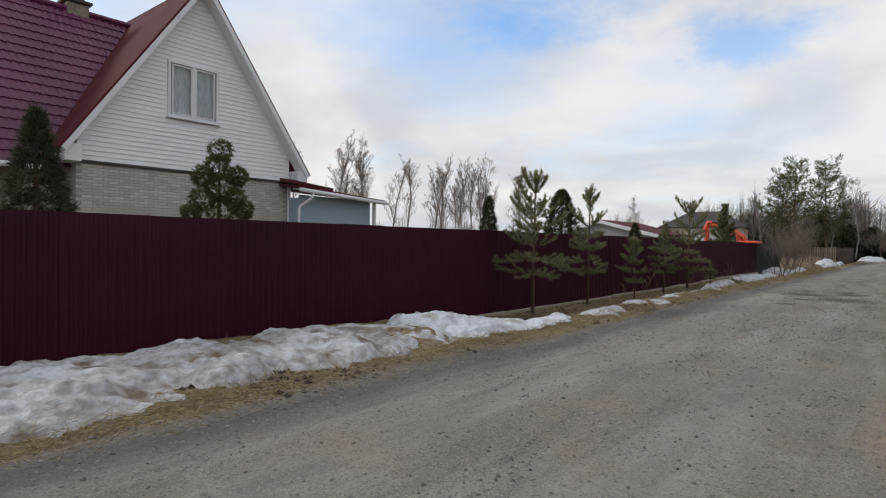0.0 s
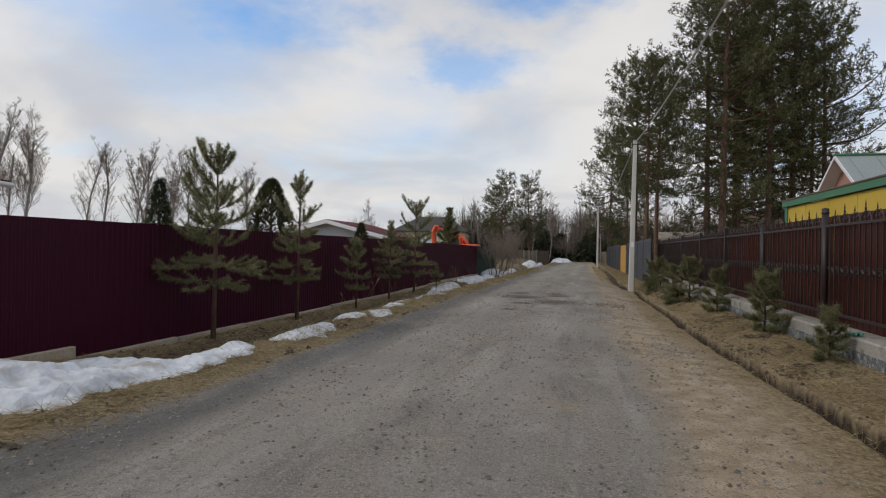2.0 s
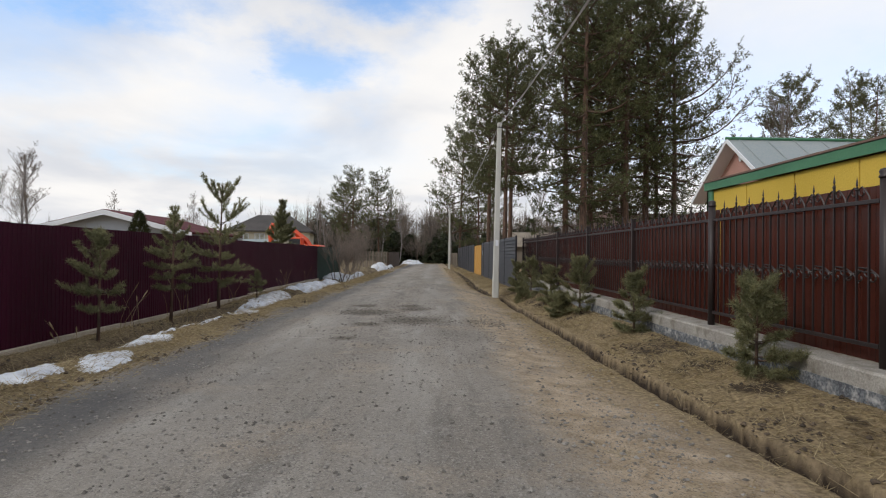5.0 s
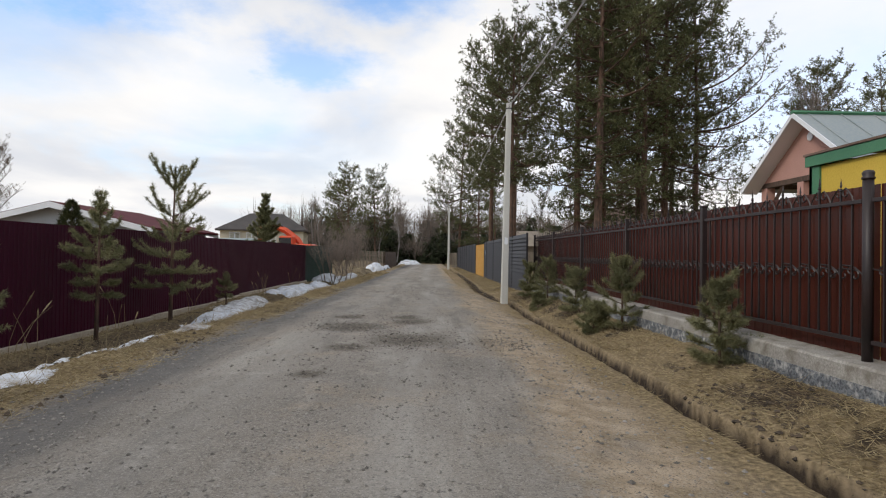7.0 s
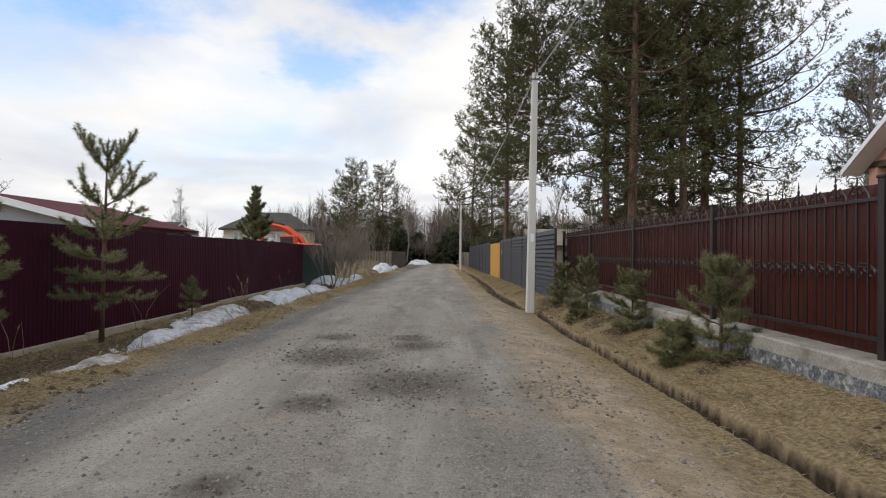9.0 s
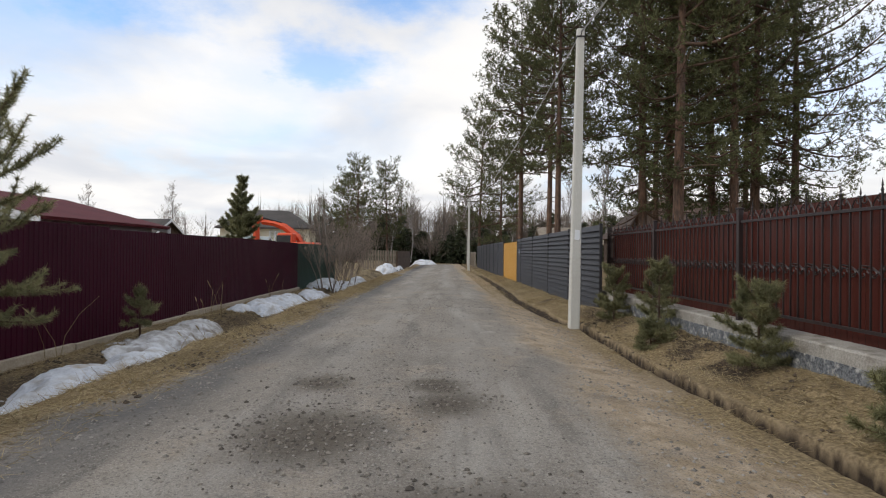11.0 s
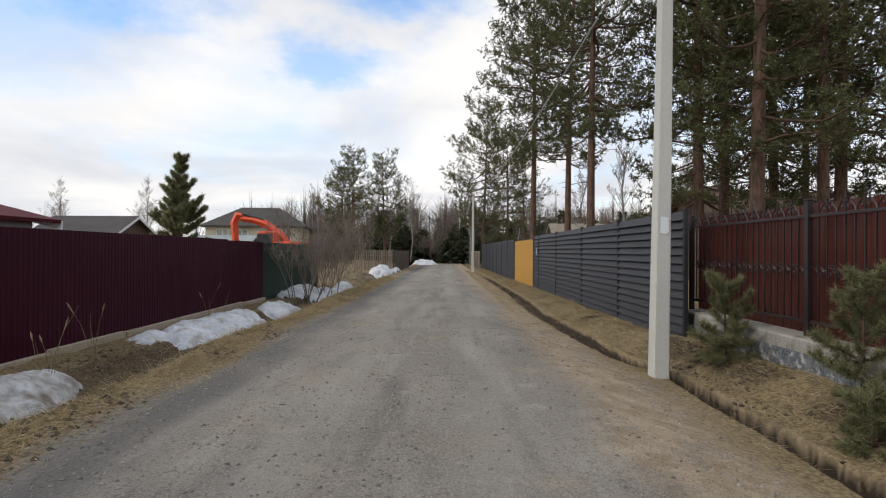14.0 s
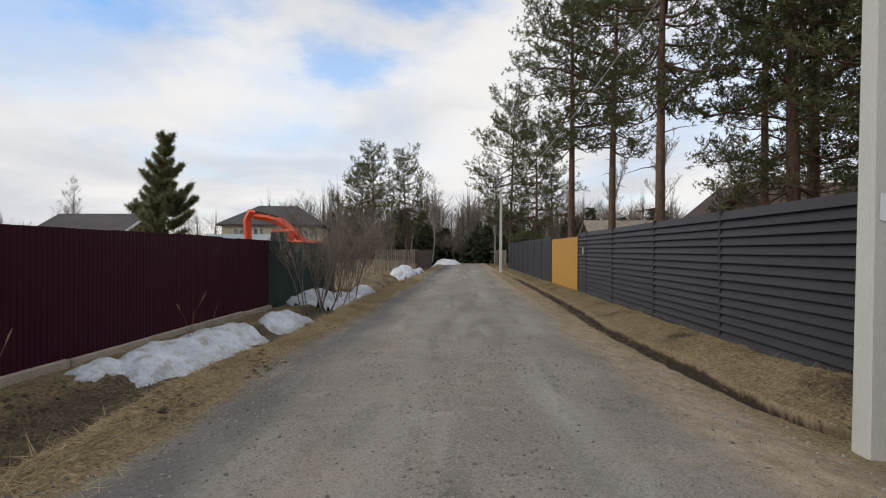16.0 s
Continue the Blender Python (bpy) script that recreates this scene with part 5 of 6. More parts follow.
    cols, rows = 190, int(L / 0.35)
    W = 0.0617
    v, f = [], []
    for r in range(rows):
        for e, lift in ((0.0, 0.03), (1.0, 0.0)):
            s = (r + e) * 0.35
            for c in range(cols):
                w = 0.016 * math.sin(c * math.pi / 1.5) + lift + 0.012
                v.append((xe + dx * s + nx * w, 7.4 - c * W, zr0 + dz * s + nz * w))
        k = r * 2 * cols
        for c in range(cols - 1):
            f.append((k + c, k + cols + c, k + cols + c + 1, k + c + 1))
            if r:
                f.append((k - cols + c, k + c, k + c + 1, k - cols + c + 1))
    part("tile_roof", mesh_of("tile_roof", v, f, M["roof_plum"], False), ob, "glossy plum pressed-metal tile roof")
    part("roof_deck", slab([(xe, 7.4, zr0), (xe, -4.3, zr0), (xr, -4.3, zr1), (xr, 7.4, zr1)], 0.1).mesh("roof_deck", M["wood_grey"]), ob)
    part("back_roof", slab([(xr, 7.4, zr1), (xr, -4.3, zr1), (xr - 4, -4.3, zr0), (xr - 4, 7.4, zr0)], 0.1).mesh("back_roof", M["roof_plum"]), ob)
    part("ridge_cap", Shape().tube([(xr, -4.3, zr1 + 0.06), (xr, 7.4, zr1 + 0.06)], 0.09, 8).mesh("ridge_cap", M["roof_plum"]), ob)
    part("valley", slab([(X + 0.1, 4.0, 3.75), (X + 0.1, 3.75, 3.72), (-19.2, 7.25, 8.5), (-19.2, 7.4, 8.6)], 0.02).mesh("valley", M["roof_maroon"]), ob, "folded valley flashing")
    part("gutter", Shape().tube([(xe + 0.08, -4.3, zr0 - 0.05), (xe + 0.08, 3.7, zr0 - 0.05)], 0.07, 8).mesh("gutter", M["white_trim"]), ob)
    ch = part("chimney", Shape().box(-20.0, 5.35, 7.8, -19.4, 5.95, 8.78, edge=0.02).mesh("chimney", M["wood_grey"]), ob, "grey rendered chimney")
    part("chimney_cap", Shape().box(-20.08, 5.27, 8.78, -19.32, 6.03, 8.88, edge=0.02).box(-19.9, 5.45, 8.88, -19.5, 5.85, 9.3).box(-20.0, 5.35, 9.3, -19.4, 5.95, 9.36).mesh("chimney_cap", M["roof_dark"]), ch)
    return ob, X, Y0, Y1, ZE


house, HX, HY0, HY1, HZE = gable_house()


def bricks():
    """Pale bricks of the ground floor that stand above the fence."""
    me_b = Shape().box(-0.04, 0, 0, 0.012, 0.24, 0.065, edge=0.004).mesh("brick", M["brick"])
    wall = part("brick_wall", None, house)
    n, rest = 0, Shape()
    rows = int((HZE - 0.05 - 1.7) / 0.077)
    for r in range(rows):
        z = HZE - 0.06 - 0.077 * (r + 1)
        y = HY0 + (0.0 if r % 2 else -0.125)
        while y < HY1 - 0.05:
            if y >= HY0 - 0.01 and y + 0.24 < HY1:
                if n < 300:
                    part("brick", me_b, wall, at=pose(HX - 0.06 + 0.004 * ((n * 7) % 5) / 5, y, z))
                    n += 1
                else:
                    rest.box(HX - 0.1, y, z, HX - 0.048, y + 0.24, z + 0.065)
            y += 0.25
    tagged(part("brick_rest", rest.mesh("brick_rest", M["brick"]), wall), kind="stuff")


def annex():
    ob = thing("annex", "low blue-grey sided annex with a maroon roof and white gutter", "outbuilding")
    x, y0, y1 = -14.95, 10.55, 13.7
    wl_ = part("wall", Shape().box(x - 3.5, y0, -0.1, x - 0.03, y1, 3.0).mesh("wall", M["siding_blue"]), ob)
    z = 1.6
    while z < 2.98:
        part("siding_board", Shape().add([(x, y0, z), (x, y1, z), (x - 0.022, y1, z + 0.125), (x - 0.022, y0, z + 0.125), (x - 0.03, y0, z), (x - 0.03, y1, z), (x - 0.03, y1, z + 0.125), (x - 0.03, y0, z + 0.125)],
             [(0, 1, 2, 3), (7, 6, 5, 4), (0, 4, 5, 1), (1, 5, 6, 2), (2, 6, 7, 3), (3, 7, 4, 0)]).mesh("siding_board", M["siding_blue"]), wl_)
        z += 0.125
    part("roof", slab([(x + 0.42, 10.2, 3.34), (x + 0.42, 14.05, 3.12), (x - 3.8, 14.05, 3.55), (x - 3.8, 10.2, 3.75)], 0.05).mesh("roof", M["roof_maroon"]), ob)
    part("roof", slab([(x + 0.1, 10.2, 3.55), (x + 0.1, 11.9, 3.40), (x - 2.4, 11.9, 3.72), (x - 2.4, 10.2, 3.9)], 0.12).mesh("roof", M["roof_maroon"]), ob)
    gt = Shape().tube([(x + 0.47, 10.25, 3.22), (x + 0.47, 14.08, 3.01)], 0.065, 8)
    part("gutter", gt.mesh("gutter", M["white_trim"], True), ob)
    part("fascia", slab([(x + 0.40, 10.25, 3.28), (x + 0.40, 14.0, 3.05), (x + 0.06, 14.0, 3.05), (x + 0.06, 10.25, 3.28)], 0.03).mesh("fascia", M["white_trim"]), ob)
    part("downpipe", Shape().tube([(x + 0.47, 10.75, 3.15), (x + 0.45, 10.74, 3.02), (x + 0.12, 10.5, 2.72), (x + 0.1, 10.48, 2.6), (x + 0.1, 10.48, 0.1)], 0.05, 8).mesh("downpipe", M["white_trim"], True), ob, "white downpipe with two bends")
    part("porch_post", Shape().box(x + 0.05, 13.75, 0, x + 0.15, 13.85, 3.02).mesh("porch_post", M["white_trim"]), ob)


annex()


def plain_gable(name, label, cx, cy, w, d, ze, za, wall, roof, along="y", over=0.4, verge=True, rz=0.0, trim="white_trim"):
    """A simple gabled house; the ridge runs along y before the turn rz."""
    ob = thing(name, label, "house", (cx, cy, 0), rz)
    part("wall", Shape().prism([(-w / 2, -0.1), (w / 2, -0.1), (w / 2, ze), (0, za - 0.1), (-w / 2, ze)], "y", -d / 2, d / 2).mesh("wall", M[wall]), ob)
    s = (za - ze) / (w / 2)
    for k in (-1, 1):
        e, z = k * (w / 2 + over), ze - s * over
        part("roof_slope", slab([(0, -d / 2 - over, za + 0.06), (e, -d / 2 - over, z + 0.06), (e, d / 2 + over, z + 0.06), (0, d / 2 + over, za + 0.06)], 0.08).mesh("roof_slope", M[roof]), ob)
        if verge:
            for yy in (-d / 2 - over, d / 2 + over):
                v = [(0, yy - 0.02, za + 0.04), (e, yy - 0.02, z + 0.04), (e, yy - 0.02, z - 0.16), (0, yy - 0.02, za - 0.16), (0, yy + 0.02, za + 0.04), (e, yy + 0.02, z + 0.04), (e, yy + 0.02, z - 0.16), (0, yy + 0.02, za - 0.16)]
                part("verge_board", Shape().add(v, [(0, 1, 2, 3), (7, 6, 5, 4), (0, 4, 5, 1), (1, 5, 6, 2), (2, 6, 7, 3), (3, 7, 4, 0)]).mesh("verge_board", M[trim]), ob)
    return ob


plain_gable("bungalow", "low grey bungalow with a maroon roof and white verge boards", -13.5, 33.3, 6.0, 5.2, 2.25, 3.0, "grey_wall", "roof_maroon")
plain_gable("garden_house", "low house with a dark brown roof behind the burgundy fence", -27.3, 66.0, 5.6, 5.6, 2.7, 4.0, "wood_dark", "roof_dark", rz=90)
plain_gable("garden_house", "low house with a grey-blue roof far behind the fence", -24.0, 82.0, 6.0, 6.0, 1.9, 3.0, "grey_wall", "roof_steel", rz=90)
plain_gable("log_house", "dark brown log house with a steep roof behind the grey fence", 15.5, 62.0, 6.5, 8.0, 3.0, 5.7, "wood_dark", "wood_dark", trim="wood_dark")
plain_gable("shed", "grey shed with a weathered roof behind the grey fence", 10.5, 72.0, 4.6, 5.0, 2.5, 3.9, "wood_grey", "wood_grey", trim="wood_grey", rz=90)
plain_gable("barn", "brown wooden barn among the pine trunks", 17.0, 56.0, 7.0, 9.0, 3.2, 5.0, "wood_dark", "roof_brown", trim="wood_dark", rz=90)


def hip_house():
    ob = thing("hip_roof_house", "two-storey cream house with a dark hipped roof", "house", (-26.5, 102.0, -0.6), 8)
    w, d, ze, za = 6.0, 5.0, 5.3, 8.0
    part("wall", Shape().box(-w, -d, 0.5, w, d, ze).mesh("wall", M["cream"]), ob)
    o = 0.6
    v = [(-w - o, -d - o, ze), (w + o, -d - o, ze), (w + o, d + o, ze), (-w - o, d + o, ze), (-2.5, 0, za), (2.5, 0, za), (-w - o, -d - o, ze - 0.2), (w + o, -d - o, ze - 0.2), (w + o, d + o, ze - 0.2), (-w - o, d + o, ze - 0.2)]
    f = [(0, 1, 5, 4), (1, 2, 5), (2, 3, 4, 5), (3, 0, 4), (6, 9, 8, 7), (0, 6, 7, 1), (1, 7, 8, 2), (2, 8, 9, 3), (3, 9, 6, 0)]
    part("roof", Shape().add(v, f).mesh("roof", M["roof_dark"]), ob)
    for x in (-4.6, -2.2, 0.6, 3.2):
        for z in (0.9, 3.3):
            window(ob, (x, -d - 0.0, z), (1, 0, 0), 1.4, 1.5, 2, (0, -1, 0), curtain=False)
    part("porch", Shape().box(0.6, -d - 1.6, 0, 3.6, -d - 0.01, 2.6).mesh("porch", M["cream"]), ob)


hip_house()


def yellow_building():
    ob = thing("yellow_shed", "long low yellow building with green trim and brown roof edge", "outbuilding")
    x, y0, y1, zt = 4.75, 12.5, 19.15, 2.79
    part("wall", Shape().box(x + 0.03, y0, -0.1, x + 3.3, y1, zt).mesh("wall", M["yellow_wall"]), ob)
    n = 5
    for k in range(n):
        a = y0 + (y1 - y0) * k / n
        part("wall_panel", Shape().box(x, a + 0.012, 0.2, x + 0.028, a + (y1 - y0) / n - 0.012, zt - 0.02, edge=0.004).mesh("wall_panel", M["yellow_wall"]), ob)
    part("corner_trim", Shape().box(x - 0.03, y1 + 0.002, 0, x + 0.25, y1 + 0.06, zt).box(x - 0.03, y1 - 0.16, 0, x - 0.002, y1 + 0.06, zt).mesh("corner_trim", M["green_trim"]), ob)
    part("corner_trim", Shape().box(x - 0.06, y0 - 0.22, 0, x + 0.3, y0 - 0.002, zt + 0.1).mesh("corner_trim", M["green_trim"]), ob)
    part("end_wall", Shape().box(x + 0.3, y0 - 0.1, 0, x + 3.3, y0 - 0.004, zt).mesh("end_wall", M["yellow_wall"]), ob)
    part("fascia", Shape().box(x - 0.07, y0 - 0.3, zt, x - 0.035, y1 + 0.10, zt + 0.15).box(x - 0.035, y1 + 0.065, zt, x + 3.4, y1 + 0.10, zt + 0.15).mesh("fascia", M["green_trim"]), ob)
    part("roof", slab([(x - 0.09, y0 - 0.33, zt + 0.185), (x - 0.09, y1 + 0.12, zt + 0.185), (x + 3.5, y1 + 0.12, zt + 0.45), (x + 3.5, y0 - 0.33, zt + 0.45)], 0.03).mesh("roof", M["roof_brown"]), ob)


yellow_building()
bag_v, bag_f = [], []
for i in range(13):
    for j in range(24):
        th, ph = math.pi / 2 * i / 12, 2 * math.pi * j / 24
        q = 1 + 0.28 * (float(vnoise(np.array([2.2 * math.cos(ph) + 5 + 2 * th]), np.array([2.2 * math.sin(ph) + 3]), 6)[0]) - 0.5) + 0.06 * math.sin(7 * ph + 4 * th)
        bag_v.append((0.27 * q * math.cos(th) * math.cos(ph), 0.30 * q * math.cos(th) * math.sin(ph), 0.25 * q * math.sin(th) ** 0.8))
for i in range(12):
    for j in range(24):
        bag_f.append((i * 24 + j, i * 24 + (j + 1) % 24, (i + 1) * 24 + (j + 1) % 24, (i + 1) * 24 + j))
thing("black_tarp", "crumpled black plastic bundle lying on the shed roof", "tarp", (5.05, 13.8, 2.98), data=mesh_of("black_tarp", bag_v, bag_f, M["black"], True))


def pink_gazebo():
    """Summer house: gable end to the road, ridge along x, open under the gable."""
    ob = thing("summer_house", "pink rendered summer house with steel roof, open under the gable", "outbuilding", (8.25, 24.45, 0))
    hw, ze, za, D = 2.0, 3.46, 4.92, 6.5
    part("gable", Shape().prism([(-hw, ze), (hw, ze), (0, za - 0.1)], "x", 0.0, 0.2).mesh("gable", M["pink_wall"]), ob)
    for x in (0.0, 3.1, D - 0.5):
        for y in (-hw + 0.13, 0.35, hw - 0.13):
            if x and y == 0.35:
                continue
            part("pillar", Shape().box(x, y - 0.12, -0.1, x + 0.24, y + 0.12, ze - 0.13, edge=0.01).mesh("pillar", M["pink_wall"]), ob)
    part("back_wall", Shape().box(D - 0.25, -hw, -0.1, D - 0.05, hw, ze).mesh("back_wall", M["pink_wall"]), ob)
    part("low_wall", Shape().box(0.03, -hw + 0.26, -0.1, 0.2, hw - 0.26, 0.9).mesh("low_wall", M["pink_wall"]), ob)
    for y in (-hw, hw - 0.12):
        part("beam", Shape().box(0.0, y, ze - 0.13, D - 0.3, y + 0.12, ze - 0.002).mesh("beam", M["wood_dark"]), ob)
    part("beam", Shape().box(0.0, -hw + 0.13, ze - 0.13, 0.14, hw - 0.13, ze - 0.002).mesh("beam", M["wood_dark"]), ob)
    for sgn in (-1, 1):
        part("brace", Shape().tube([(0.1, sgn * (hw - 0.25), ze - 0.75), (0.1, sgn * (hw - 0.85), ze - 0.1)], 0.06, 4).mesh("brace", M["wood_dark"]), ob)
    s = (za - ze) / hw
    for k in (-1, 1):
        e, z = k * (hw + 0.22), ze - s * 0.22
        part("roof_slope", slab([(-0.42, 0, za), (-0.42, e, z), (D, e, z), (D, 0, za)], 0.05).mesh("roof_slope", M["roof_steel"]), ob)
        for q in range(9):
            x = -0.05 + q * 0.8
            part("roof_seam", Shape().tube([(x, 0, za + 0.015), (x, e, z + 0.015)], 0.014, 4).mesh("roof_seam", M["roof_steel"]), ob)
        v = [(-0.44, 0, za + 0.02), (-0.44, e, z + 0.02), (-0.44, e, z - 0.1), (-0.44, 0, za - 0.1), (-0.41, 0, za + 0.02), (-0.41, e, z + 0.02), (-0.41, e, z - 0.1), (-0.41, 0, za - 0.1)]
        part("verge_board", Shape().add(v, [(0, 1, 2, 3), (7, 6, 5, 4), (0, 4, 5, 1), (1, 5, 6, 2), (2, 6, 7, 3), (3, 7, 4, 0)]).mesh("verge_board", M["white_trim"]), ob)
        part("soffit", slab([(-0.40, k * 0.01, za - 0.08), (-0.40, e, z - 0.08), (0.0, e, z - 0.08), (0.0, k * 0.01, za - 0.08)], 0.02).mesh("soffit", M["white_trim"]), ob)
    part("ridge_cap", Shape().tube([(-0.45, 0, za + 0.03), (D, 0, za + 0.03)], 0.05, 6).mesh("ridge_cap", M["green_trim"]), ob)
    part("vent", Shape().tube([(-0.015, -0.05, za - 0.55), (-0.04, -0.05, za - 0.55)], 0.1, 14).mesh("vent", M["white_trim"]), ob, "small round white vent")


pink_gazebo()


def excavator():
    ob = thing("excavator", "orange excavator with raised bent boom behind the fence", "excavator", (-13.95, 66.0, 0), 0)
    part("track", Shape().box(-1.4, -1.5, 0, 1.8, -0.9, 0.8, edge=0.2).mesh("track", M["black"]), ob)
    part("track", Shape().box(-1.4, 0.9, 0, 1.8, 1.5, 0.8, edge=0.2).mesh("track", M["black"]), ob)
    part("body", Shape().box(-0.6, -1.3, 0.95, 2.2, 1.3, 2.2, edge=0.12).mesh("body", M["orange"]), ob)
    cab = part("cab", Shape().box(-0.9, -1.3, 0.95, 0.4, -0.2, 2.95, edge=0.1).mesh("cab", M["orange"]), ob)
    part("cab_window", Shape().box(-0.93, -1.15, 1.9, 0.2, -1.31, 2.75).box(-0.93, -1.15, 1.8, -0.91, -0.35, 2.75).mesh("cab_window", M["black"]), cab, "dark cab glass")
    boom = [(1.0, 0.1, 1.9), (0.5, 0.1, 2.6), (-0.7, 0.1, 3.5), (-1.6, 0.1, 3.8), (-2.6, 0.1, 3.9)]
    part("boom", Shape().tube(boom, [0.26, 0.30, 0.30, 0.25, 0.2], 4).mesh("boom", M["orange"]), ob)
    part("stick", Shape().tube([(-2.5, 0.1, 4.15), (-2.85, 0.1, 4.2), (-3.1, 0.1, 3.6), (-3.0, 0.1, 2.2), (-2.7, 0.1, 1.4)], [0.16, 0.26, 0.30, 0.26, 0.2], 4).mesh("stick", M["orange"]), ob)
    part("ram", Shape().tube([(-0.9, 0.1, 3.85), (-2.5, 0.1, 4.25)], 0.09, 8).mesh("ram", M["black"]), ob)
    part("bucket", Shape().prism([(-3.1, 1.5), (-2.4, 1.5), (-2.2, 0.8), (-2.7, 0.5), (-3.3, 0.8)], "y", -0.5, 0.7).mesh("bucket", M["black"]), ob)


excavator()

# far fences on the left, beyond the shrubs
def board_fence(name, label, x0, y0, x1, y1, h, mat, gap, n):
    ob = thing(name, label, "fence", (x0, y0, -0.32), math.degrees(math.atan2(y1 - y0, x1 - x0)))
    L = math.hypot(x1 - x0, y1 - y0)
    w = L / n
    me_b = Shape().box(0, -0.012, 0.05, w - gap, 0.012, h, edge=0.003).mesh("board", M[mat])
    for k in range(n):
        part("board", me_b, ob, at=pose(k * w, 0, 0.02 * ((k * 5) % 3) - 0.02))
    part("rail", Shape().box(0, 0.014, 0.4, L, 0.06, 0.46).mesh("rail", M[mat]), ob)
    part("rail", Shape().box(0, 0.014, h - 0.5, L, 0.06, h - 0.44).mesh("rail", M[mat]), ob)
    for k in range(int(L / 2.5) + 1):
        part("post", Shape().box(-0.05, 0.06, -0.3, 0.05, 0.16, h - 0.05).mesh("post", M[mat]), ob, at=pose(min(L, k * 2.5), 0, 0))


board_fence("picket_fence", "weathered wooden picket fence with gaps", -9.5, 76.0, -5.9, 76.6, 1.95, "wood_grey", 0.06, 22)
board_fence("board_fence", "dark brown solid board fence at the bend", -5.9, 76.6, -5.5, 92.0, 1.9, "wood_dark", 0.004, 70)
board_fence("board_fence", "weathered board fence far along the verge", 3.05, 92.3, 2.7, 112.0, 1.9, "wood_grey", 0.02, 80)


# ---- snow left on the verges ----
def snow_patch(blobs, seed, label, mat="snow"):
    """Old snow: soft overlapping mounds, ragged and thin at the edge, pitted and crusted on top."""
    xs = [b[0] - b[2] * 1.5 for b in blobs] + [b[0] + b[2] * 1.5 for b in blobs]
    ys = [b[1] - b[3] * 1.5 for b in blobs] + [b[1] + b[3] * 1.5 for b in blobs]
    st = 0.035 if max(ys) < 50 else 0.12
    x, y = np.meshgrid(np.arange(min(xs), max(xs), st), np.arange(min(ys), max(ys), st), indexing="ij")
    wx, wy = x + 0.5 * (fbm(x * 1.6, y * 1.6, seed, 4) - 0.5), y + 0.9 * (fbm(x * 1.6, y * 1.2, seed + 9, 4) - 0.5)
    field, top = np.full_like(x, -9.0), np.zeros_like(x)
    for bx, by, rx, ry, h in blobs:
        q = 1 - ((wx - bx) / rx) ** 2 - ((wy - by) / ry) ** 2
        field = np.maximum(field, q)
        top = np.maximum(top, h * np.clip(q, 0, 1) ** 0.55)
    field = field + 1.1 * (fbm(x * 2.6, y * 2.2, seed + 4, 5) - 0.52)
    crust = 1 - np.abs(fbm(x * 3.2, y * 3.2, seed + 7, 4) - 0.5) * 4
    hgt = top * (0.55 + 0.9 * fbm(x * 1.7, y * 1.7, seed + 3, 4)) + 0.055 * (crust - 0.2) * np.clip(top * 8, 0.15, 1.3) + 0.05 * (fbm(x * 4.5, y * 4.5, seed + 8, 3) - 0.5) * np.clip(top * 8, 0.1, 1.3) + 0.018 * (fbm(x * 9, y * 9, seed + 5, 3) - 0.5)
    edge = np.clip(field / 0.5, 0, 1)
    base = ground_z(x, y)
    soft = base + np.maximum(0, -0.5 * base - 0.02) * np.clip(field / 0.9, 0, 1)
    z = np.where(field > 0, np.maximum(soft + hgt * edge ** 0.8, base + 0.012), base + np.clip(field, -0.2, 0) * 0.3)
    keep = field > -0.10
    n, m = x.shape
    idn = -np.ones((n, m), int)
    idn[keep] = np.arange(keep.sum())
    full = keep[:-1, :-1] & keep[1:, :-1] & keep[1:, 1:] & keep[:-1, 1:]
    i, j = np.nonzero(full)
    faces = np.stack([idn[i, j], idn[i + 1, j], idn[i + 1, j + 1], idn[i, j + 1]], 1)
    co = np.stack([x[keep], y[keep], z[keep]], 1)
    return thing("snow_patch", label, "snow", group="melting snow along the verge", data=mesh_of("snow_patch", co.tolist(), faces.tolist(), M[mat], True))


